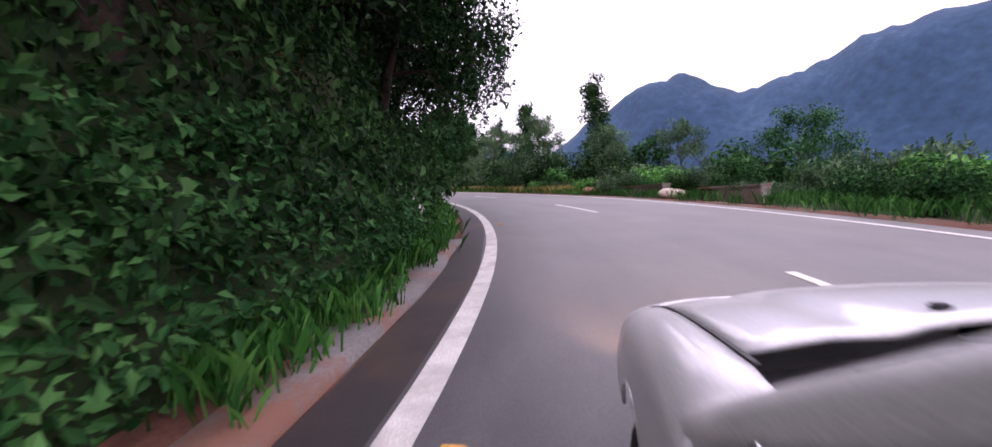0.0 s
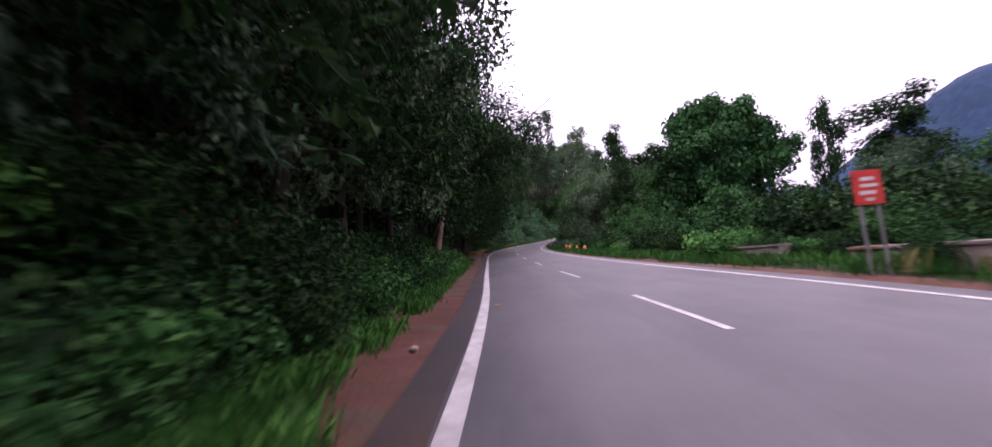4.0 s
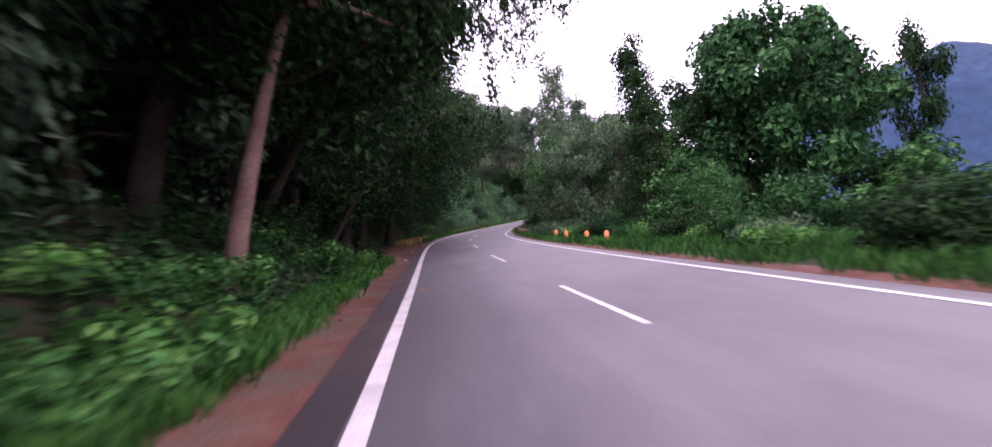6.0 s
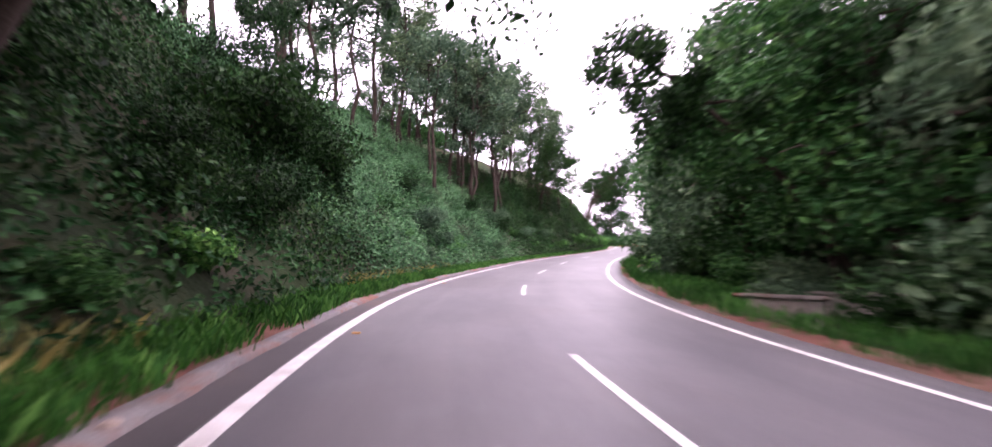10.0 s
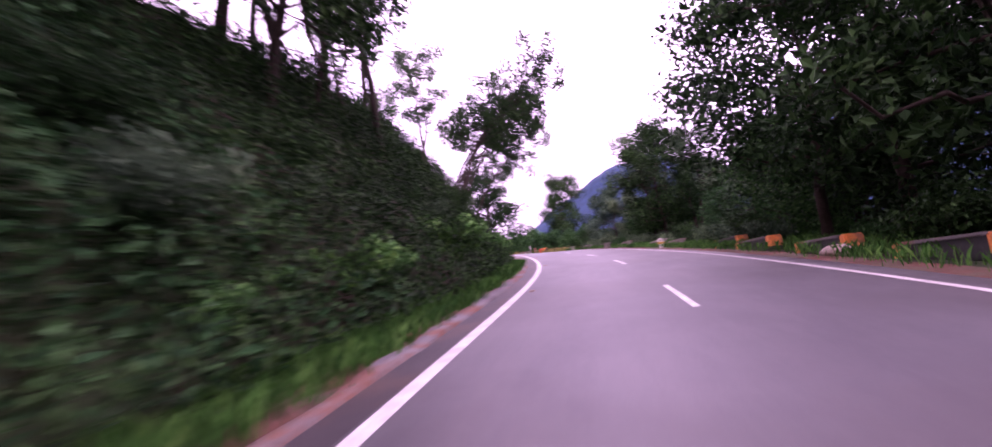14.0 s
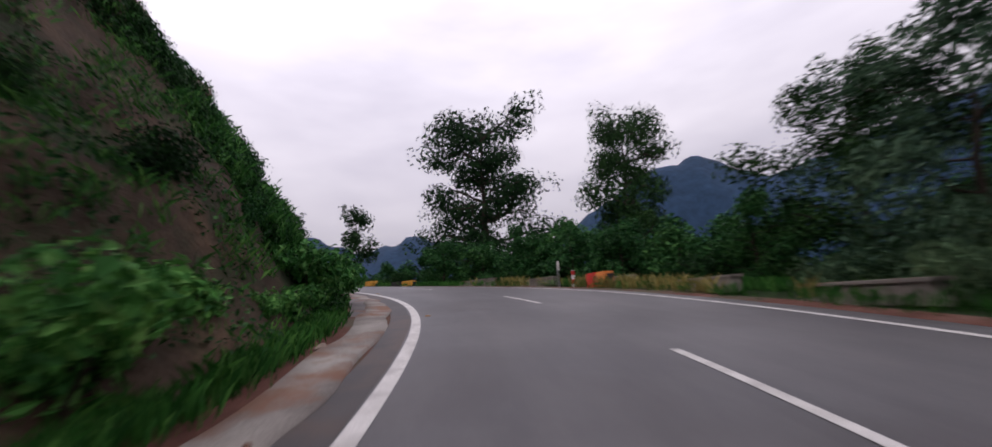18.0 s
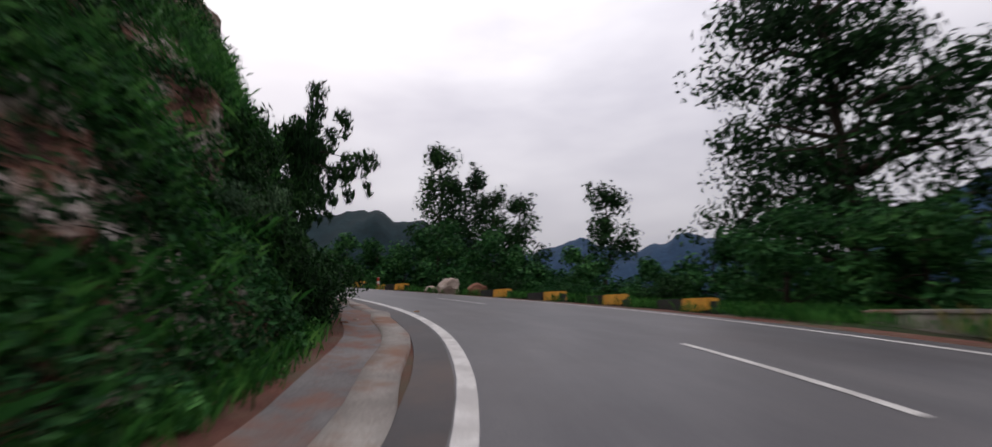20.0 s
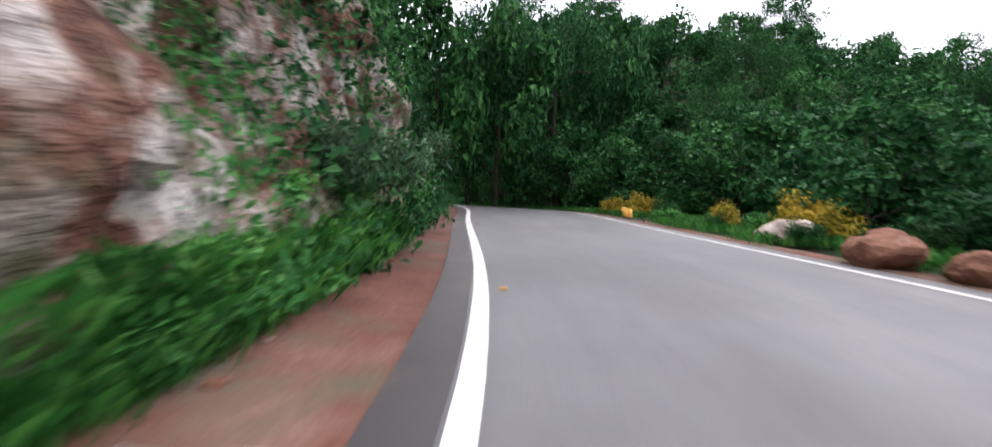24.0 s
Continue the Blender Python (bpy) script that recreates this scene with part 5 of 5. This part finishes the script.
def guard_stone(s, u, material, height, label, seed, cap=None):
    th = thing("guard_stone", label, "guard stone", along(s, u, -0.1, seed * 30), group="painted guard stones")
    bm = bmesh.new()
    bmesh.ops.create_cone(bm, cap_ends=True, segments=10, radius1=0.15, radius2=0.11, depth=height + 0.1)
    bmesh.ops.translate(bm, vec=(0, 0, (height + 0.1) / 2), verts=bm.verts)
    bmesh.ops.bevel(bm, geom=[e for e in bm.edges if all(v.co.z > height for v in e.verts)], offset=0.05, segments=2, affect="EDGES")
    part("stone", rough_up(bm, 0.015, 4.0, seed), material, th, smooth=True)
    bm = bmesh.new()
    bmesh.ops.create_cone(bm, cap_ends=False, segments=10, radius1=0.158, radius2=0.152, depth=0.12)
    bmesh.ops.translate(bm, vec=(0, 0, 0.12), verts=bm.verts)
    part("band", bm, cap or BLACK, th, smooth=True)


for i, (s, u) in enumerate(((82.5, 9.2), (79.6, 9.1), (75.9, 9.2), (74.0, 9.6))):
    guard_stone(s, u, ORANGE, 0.62, "orange-painted guard stone in the grass", i * 1.7, YELLOW)
guard_stone(112.0, -1.9, YELLOW, 0.34, "small yellow guard stone at the slope's foot", 12.0)
for i, (s, u) in enumerate(((241.6, 8.4), (242.6, 8.5), (243.6, 8.5), (244.6, 8.6), (245.4, 8.7), (262.2, 8.3), (263.0, 8.4), (263.8, 8.6), (264.6, 8.8))):
    guard_stone(s, u, YELLOW, 0.55, "yellow-painted guard stone on the bend", i * 1.3 + 3)


def delineator(s, u):
    th = thing("delineator_post", "red and white banded roadside delineator post", "post", along(s, u, -0.1), group="delineator posts")
    for i in range(4):
        part("band", box(0.16, 0.08, 0.2, (0, 0, 0.05 + 0.2 * i), 0.01), (WHITE, RED)[i % 2], th)
    part("cap", box(0.18, 0.1, 0.03, (0, 0, 0.85), 0.01), WHITE, th)


for s, u in ((204.8, 8.7), (231.9, 9.2), (240.6, 9.2), (244.2, 9.0)):
    delineator(s, u)


def board(name, label, category, w, h, m, plate, bars, rim=None, posts=True, lift=1.2, ink=BLACK):
    """A flat sign: plate, rim, posts, and bars where its writing is."""
    th = thing(name, label, category, m)
    part("plate", box(w, 0.03, h, (0, 0, lift), 0.012), plate, th)
    if rim:
        for x, z, sx, sz in ((0, lift + 0.01, w * 0.96, 0.035), (0, lift + h - 0.045, w * 0.96, 0.035)):
            part("rim", box(sx, 0.006, sz, (x, -0.019, z), 0.002), rim, th)
        for x in (-w / 2 + 0.03, w / 2 - 0.03):
            part("rim", box(0.035, 0.006, h * 0.94, (x, -0.019, lift + h * 0.03), 0.002), rim, th)
    for x, z, sx, sz in bars:
        part("writing_bar", box(sx, 0.006, sz, (x, -0.0195, lift + z), 0.002), ink, th)
    if posts:
        for x in (-w * 0.3, w * 0.3):
            part("post", box(0.06, 0.05, lift + h * 0.8 + 0.2, (x, 0.045, -0.2), 0.006), STEEL, th)
    return th


board("warning_sign", "small red road sign with white marking on posts", "sign", 0.62, 0.75, along(40.0, 8.4, 0.0, -2), RED,
      [(0, 0.52, 0.28, 0.08), (0.02, 0.38, 0.36, 0.07), (-0.03, 0.22, 0.34, 0.08), (0.0, 0.08, 0.18, 0.07)], None, True, 1.5, WHITE)
rock_sign = board("rock_notice", "white notice plate with red rim and black lettering on the rock", "sign", 1.0, 0.76, along(234.0, -2.95, 1.55, 37), WHITE, [], RED, False, 0.25)
part("bracket", box(0.6, 0.8, 0.12, (0, 0.42, 0.4), 0.01), STEEL, rock_sign)
part("bracket", box(0.6, 0.8, 0.12, (0, 0.42, 0.8), 0.01), STEEL, rock_sign)
# the lettering; the built-in font sets signs in the order typed, so the short i comes before its letter
for words, x, z in (("गित पर", -0.34, 0.76), ("िनयन्त्रण", -0.38, 0.55), ("रखें", -0.2, 0.34)):
    cu = bpy.data.curves.new("writing", "FONT")
    cu.body, cu.size, cu.extrude, cu.offset = words, 0.26, 0.002, 0.004
    ob = new("writing", cu)
    bpy.context.view_layer.update()
    me = bpy.data.meshes.new_from_object(ob.evaluated_get(bpy.context.evaluated_depsgraph_get()))
    bpy.data.objects.remove(ob)
    wide = max(v.co.x for v in me.vertices) - min(v.co.x for v in me.vertices)
    me.materials.clear()
    me.transform(Matrix.Translation((x, -0.0205, z)) @ Matrix.Rotation(radians(90), 4, "X") @ Matrix.Diagonal((min(1.0, -2.05 * x / wide), 1, 1, 1)))
    put("writing", me, BLACK, rock_sign)


def crag(s, u, size, material, label, seed, dz):
    """An angular block of rock set into the cutting."""
    r = random.Random(seed)
    bm = bmesh.new()
    bmesh.ops.create_icosphere(bm, subdivisions=4, radius=1.0)
    for v in bm.verts:
        p = v.co * 1.5 + Vector((seed * 3.7, seed, 0))
        d, c = noise.voronoi(p + noise.noise_vector(p * 2) * 0.2)
        k = 0.9 + noise.noise(c[0] * 5.3) * 0.35 - 0.12 * math.exp(-(d[1] - d[0]) / 0.06)
        v.co = Vector((v.co.x * size[0] * k, v.co.y * size[1] * k, v.co.z * size[2] * k))
    ob = part("rock", rough_up(bm, 0.06, 3.0, seed), material, None)
    ob.matrix_basis = along(s, u, dz, r.uniform(-15, 15))
    return tagged(ob, label, "rock")


crag(238.2, -3.15, (0.45, 0.65, 0.95), STONE, "jutting pale rock at the foot of the cutting", 31, 0.75)
crag(236.7, -3.35, (0.5, 0.9, 0.75), WHITEWASH, "whitewashed rock in the cutting above grass", 32, 1.1)
crag(239.4, -3.25, (0.4, 0.6, 1.5), RUST_STONE, "brown rib of rock in the cutting", 33, 1.5)
part("painted_block", box(0.12, 0.42, 0.12, bevel=0.015), YELLOW, None).matrix_basis = along(233.6, -1.85, 0.0, 12)
tagged(bpy.data.objects["painted_block"], "small yellow-painted kerb block in the grass", "kerb block")
board("stone_notice", "long whitewashed notice slab with red top edge leaning on the bank", "sign", 2.05, 0.9, along(1.15, -1.5, -0.05, 90) @ pose(0, 0, 0, -27, 0, 0), WHITEWASH,
      [(-0.3, 0.58, 0.9, 0.07), (0.45, 0.42, 0.8, 0.06), (-0.25, 0.28, 1.0, 0.07), (0.3, 0.13, 0.9, 0.06)], RUST_STONE, False, 0.06, MASONRY)


def milestone(s, u, label, turn=0.0, top=WHITE):
    th = thing("milestone", label, "milestone", along(s, u, -0.1, turn))
    bm = bmesh.new()
    n = 14
    ring = [(-0.2, 0.0), (0.2, 0.0)] + [(0.2 * math.cos(a), 0.5 + 0.2 * math.sin(a)) for a in np.linspace(0, np.pi, n)]
    front = [bm.verts.new((x, -0.09, z)) for x, z in ring]
    face = bm.faces.new(front)
    ext = bmesh.ops.extrude_face_region(bm, geom=[face])
    bmesh.ops.translate(bm, vec=(0, 0.18, 0), verts=[v for v in ext["geom"] if isinstance(v, bmesh.types.BMVert)])
    bmesh.ops.recalc_face_normals(bm, faces=bm.faces)
    part("stone", bm, top, th)
    part("band", box(0.404, 0.186, 0.16, (0, 0, 0.3), 0.004), YELLOW if top is WHITE else WHITE, th)
    for z in (0.2, 0.52):
        part("writing_bar", box(0.2, 0.006, 0.05, (0, -0.094, z), 0.001), BLACK, th)


milestone(24.0, -1.75, "whitewashed round-topped milestone on the grassy verge", 10)
milestone(175.8, 8.8, "weathered white milestone in the grass", 0)
board("marker_post", "thin white marker board near the parapet", "post", 0.16, 0.5, along(206.5, 9.6, 0.0, 10), WHITE, [], None, True, 0.8)

# ---- the car that stands beside the camera at the start ----
CAR = along(-10.65, 1.83, 0.004, 1.0)
car = thing("car", "silver-white hatchback car standing in its lane, black trim", "car", CAR)


def sheet(fn, nu, nv, thick=0.012, smooth=True):
    """A bent panel: fn(u, v) for u and v from 0 to 1, given thickness."""
    bm = bmesh.new()
    g = [[bm.verts.new(fn(i / nu, j / nv)) for j in range(nv + 1)] for i in range(nu + 1)]
    for i in range(nu):
        for j in range(nv):
            bm.faces.new((g[i][j], g[i + 1][j], g[i + 1][j + 1], g[i][j + 1]))
    bmesh.ops.recalc_face_normals(bm, faces=bm.faces)
    bmesh.ops.solidify(bm, geom=bm.faces[:], thickness=thick)
    return bm


def hood_z(x, y):
    t = (y + 0.02) / 1.14
    return 0.985 - 0.1 * t - 0.11 * t ** 3 - 0.075 * (x / 0.7) ** 2 - 0.012 * math.exp(-((abs(x) - 0.45) / 0.05) ** 2)


def hood_front(x):
    return 1.14 - 0.16 * (x / 0.7) ** 2


def hood_fn(u, v):
    x = -0.68 + 1.36 * u
    y0 = 0.09 - 0.02 * (x / 0.68) ** 2
    y = y0 + v * (hood_front(x) - y0)
    return (x, y, hood_z(x, y))


part("bonnet", sheet(hood_fn, 28, 18), CAR_PAINT, car, "silver-white bonnet", True)

for sgn in (-1, 1):
    def wing(u, v, sgn=sgn):
        y = -0.12 + u * 1.16
        a = v * 1.62
        top = hood_z(0.69, min(y, 1.0)) if y > -0.05 else 0.91 + 0.02 * (y + 0.05)
        r = 0.13
        x = 0.695 + r * math.sin(min(a, 1.57)) - 0.06 * max(y - 0.75, 0) ** 1.5 * 2
        z = top - r + r * math.cos(min(a, 1.57))
        if v > 0.5:
            k = (v - 0.5) / 0.5
            z = (top - r) * (1 - k) + 0.48 * k
            x = 0.695 + r + 0.012 * math.sin(k * 3.0) - 0.06 * max(y - 0.75, 0) ** 1.5 * 2
        else:
            a2 = v / 0.5 * 1.57
            x, z = 0.695 + r * math.sin(a2) - 0.06 * max(y - 0.75, 0) ** 1.5 * 2, top - r + r * math.cos(a2)
        wheel = math.hypot(y - 0.42, z - 0.3)
        if wheel < 0.36 and z > 0.2:
            z = max(z, 0.3 + math.sqrt(max(0.36 ** 2 - (y - 0.42) ** 2, 0)))
        return (sgn * x, y, z)
    part("wing", sheet(wing, 24, 20), CAR_PAINT, car, "", True)
    part("seam", sheet(lambda u, v, sgn=sgn: (sgn * (0.683 + 0.01 * v), -0.02 + u * 0.98, hood_z(0.69, -0.02 + u * 0.98) + 0.004), 14, 1, 0.003), BLACK, car, "dark panel gap")

    # screen pillar, roof rail and side
    V, Q = tube([(sgn * 0.785, 0.1, 0.77), (sgn * 0.775, -0.1, 0.84), (sgn * 0.735, -0.3, 0.96), (sgn * 0.7, -0.45, 1.05), (sgn * 0.66, -0.75, 1.23), (sgn * 0.62, -1.05, 1.4), (sgn * 0.59, -1.3, 1.46), (sgn * 0.58, -2.0, 1.48), (sgn * 0.58, -2.55, 1.42)],
                [0.03, 0.038, 0.042, 0.042, 0.045, 0.05, 0.05, 0.05, 0.05], 16)
    put("pillar", fast_mesh("pillar", V, Q, True), CAR_PAINT, car, "silver-white screen pillar")

    def door_panel(u, v, sgn=sgn):
        y = -0.34 - u * 2.2
        return (sgn * (0.825 - 0.05 * v * v + 0.012 * math.sin(v * 6)), y, 0.3 + v * 0.62)
    part("side_panel", sheet(door_panel, 16, 10), CAR_PAINT, car, "", True)

    def side_glass(u, v, sgn=sgn):
        y = -0.36 - u * 2.1 - v * 0.9 * (1 - u)
        return (sgn * (0.76 - 0.15 * v), y, 0.9 + v * 0.49 - 0.03 * u)
    part("side_window", sheet(side_glass, 12, 6, 0.006), GLASS, car, "dark side window", True)
    V, Q = tube([(sgn * 0.785, -0.3, 0.925), (sgn * 0.785, -1.4, 0.915), (sgn * 0.78, -2.45, 0.9)], [0.014, 0.014, 0.014], 8)
    put("belt_trim", fast_mesh("belt_trim", V, Q, True), CHROME, car, "bright strip under the side window")
    V, Q = tube([(sgn * 0.8, -0.08, 0.765), (sgn * 0.765, -0.32, 0.905), (sgn * 0.73, -0.5, 1.005), (sgn * 0.69, -0.8, 1.17), (sgn * 0.645, -1.1, 1.34), (sgn * 0.615, -1.3, 1.4)], [0.03] * 6, 8)
    put("window_frame", fast_mesh("window_frame", V, Q, True), PLASTIC, car, "black window frame")
    part("sail_panel", sheet(lambda u, v, sgn=sgn: (sgn * (0.835 - 0.03 * v), -0.09 - 0.5 * u, 0.7 + v * (0.06 + 0.27 * u)), 8, 4, 0.012), PLASTIC, car, "black panel at the foot of the screen pillar", True)
    # mirror
    bm = bmesh.new()
    bmesh.ops.create_uvsphere(bm, u_segments=16, v_segments=10, radius=1.0)
    bmesh.ops.scale(bm, vec=(0.08, 0.055, 0.07), verts=bm.verts)
    bmesh.ops.translate(bm, vec=(sgn * 0.87, -0.5, 0.93), verts=bm.verts)
    mirror = part("door_mirror", bm, CHROME, car, "chrome-capped door mirror", True)
    part("mirror_arm", box(0.1, 0.05, 0.03, (sgn * 0.8, -0.5, 0.88), 0.01), PLASTIC, car)
    # head lamp
    def lamp_fn(u, v, sgn=sgn):
        x = 0.4 + 0.34 * u
        return (sgn * x, 1.165 - 0.2 * ((x - 0.0) / 0.74) ** 3 - 0.03 * v, 0.6 + 0.13 * v)
    part("headlamp", sheet(lamp_fn, 8, 4, 0.03), GLASS, car, "clear headlamp glass", True)

    for y in (0.42, -1.95):
        wheel = thing("wheel", "", "")
        wheel.parent = car
        wheel.location = (sgn * 0.72, y, 0.29)
        a = np.linspace(0, 2 * np.pi, 28, endpoint=False)
        prof = [(-0.09, 0.19), (-0.095, 0.25), (-0.075, 0.287), (0, 0.291), (0.075, 0.287), (0.095, 0.25), (0.09, 0.19)]
        V = np.array([[(x, r * math.cos(t), r * math.sin(t)) for x, r in prof] for t in a]).reshape(-1, 3)
        n, m = len(a), len(prof)
        Q = np.array([[i * m + j, i * m + j + 1, ((i + 1) % n) * m + j + 1, ((i + 1) % n) * m + j] for i in range(n) for j in range(m - 1)])
        put("tyre", fast_mesh("tyre", V, Q, True), RUBBER, wheel)
        bm = bmesh.new()
        bmesh.ops.create_cone(bm, cap_ends=True, segments=20, radius1=0.19, radius2=0.17, depth=0.1)
        bmesh.ops.rotate(bm, matrix=Matrix.Rotation(radians(90 * sgn), 3, "Y"), verts=bm.verts)
        part("rim", bm, STEEL, wheel)

part("nose", sheet(lambda u, v: (-0.7 + 1.4 * u, 1.165 - 0.17 * ((2 * u - 1) ** 4) - 0.1 * (v - 0.5) ** 2 + 0.03 * v, 0.26 + 0.5 * (1 - v)), 20, 10), CAR_PAINT, car, "", True)
part("grille", sheet(lambda u, v: (-0.36 + 0.72 * u, 1.2 - 0.02 * (2 * u - 1) ** 2, 0.6 + 0.11 * v), 10, 4, 0.02), PLASTIC, car, "black grille")
part("cowl", sheet(lambda u, v: (-0.72 + 1.44 * u, 0.1 - 0.03 * ((2 * u - 1) ** 2) - 0.24 * v, 0.915 - 0.03 * math.sin(v * 3.1) - 0.07 * (2 * u - 1) ** 2), 20, 6, 0.01), PLASTIC, car, "black plastic cowl below the windscreen", True)
part("windscreen", sheet(lambda u, v: ((-0.7 + 1.4 * u) * (1 - 0.08 * v), -0.14 - 0.075 * ((2 * u - 1) ** 2) - 0.98 * v, 0.93 - 0.06 * (2 * u - 1) ** 2 * (1 - v) + 0.52 * v), 20, 12, 0.006), GLASS, car, "windscreen reflecting the pale sky", True)
part("roof", sheet(lambda u, v: (-0.6 + 1.2 * u, -1.1 - 1.5 * v, 1.49 - 0.03 * (2 * u - 1) ** 2 - 0.1 * max(v - 0.6, 0)), 16, 12, 0.02), CAR_PAINT, car, "", True)
part("tailgate", sheet(lambda u, v: (-0.72 + 1.44 * u, -2.62 - 0.1 * (1 - v), 0.35 + 1.06 * v), 12, 10, 0.02), CAR_PAINT, car, "", True)
part("underbody", box(1.5, 3.6, 0.14, (0, -0.72, 0.2), 0.03), PLASTIC, car)
part("cabin_lining", box(1.28, 2.1, 0.45, (0, -1.5, 0.45), 0.05), PLASTIC, car, "dark seats and lining")
for x0, x1 in ((-0.55, 0.06), (0.06, 0.6)):
    V, Q = tube([(x0, -0.02, 0.9), (x0 + 0.12, 0.0, 0.93), (x1 - 0.1, -0.02, 0.945), (x1, -0.05, 0.94)], [0.013, 0.01, 0.009, 0.006], 6)
    wiper = put("wiper", fast_mesh("wiper", V, Q, True), PLASTIC, car, "black windscreen wiper")
    V, Q = tube([(x0 + 0.05, -0.03, 0.925), (x1 + 0.05, -0.06, 0.945)], [0.006, 0.006], 5)
    put("blade", fast_mesh("blade", V, Q, True), RUBBER, wiper)
for x in (-0.32, 0.32):
    part("washer_nozzle", box(0.03, 0.022, 0.012, (x, 0.16, hood_z(x, 0.16)), 0.004), PLASTIC, car)
for sgn in (-1, 1):
    beam = new("headlamp_beam", bpy.data.lights.new("headlamp_beam", "SPOT"))
    beam.data.energy, beam.data.color, beam.data.spot_size, beam.data.spot_blend = 260, (1.0, 0.62, 0.34), radians(58), 0.8
    beam.data.shadow_soft_size = 0.06
    beam.matrix_basis = CAR @ pose(sgn * 0.56, 1.3, 0.66, 83, 0, 0)
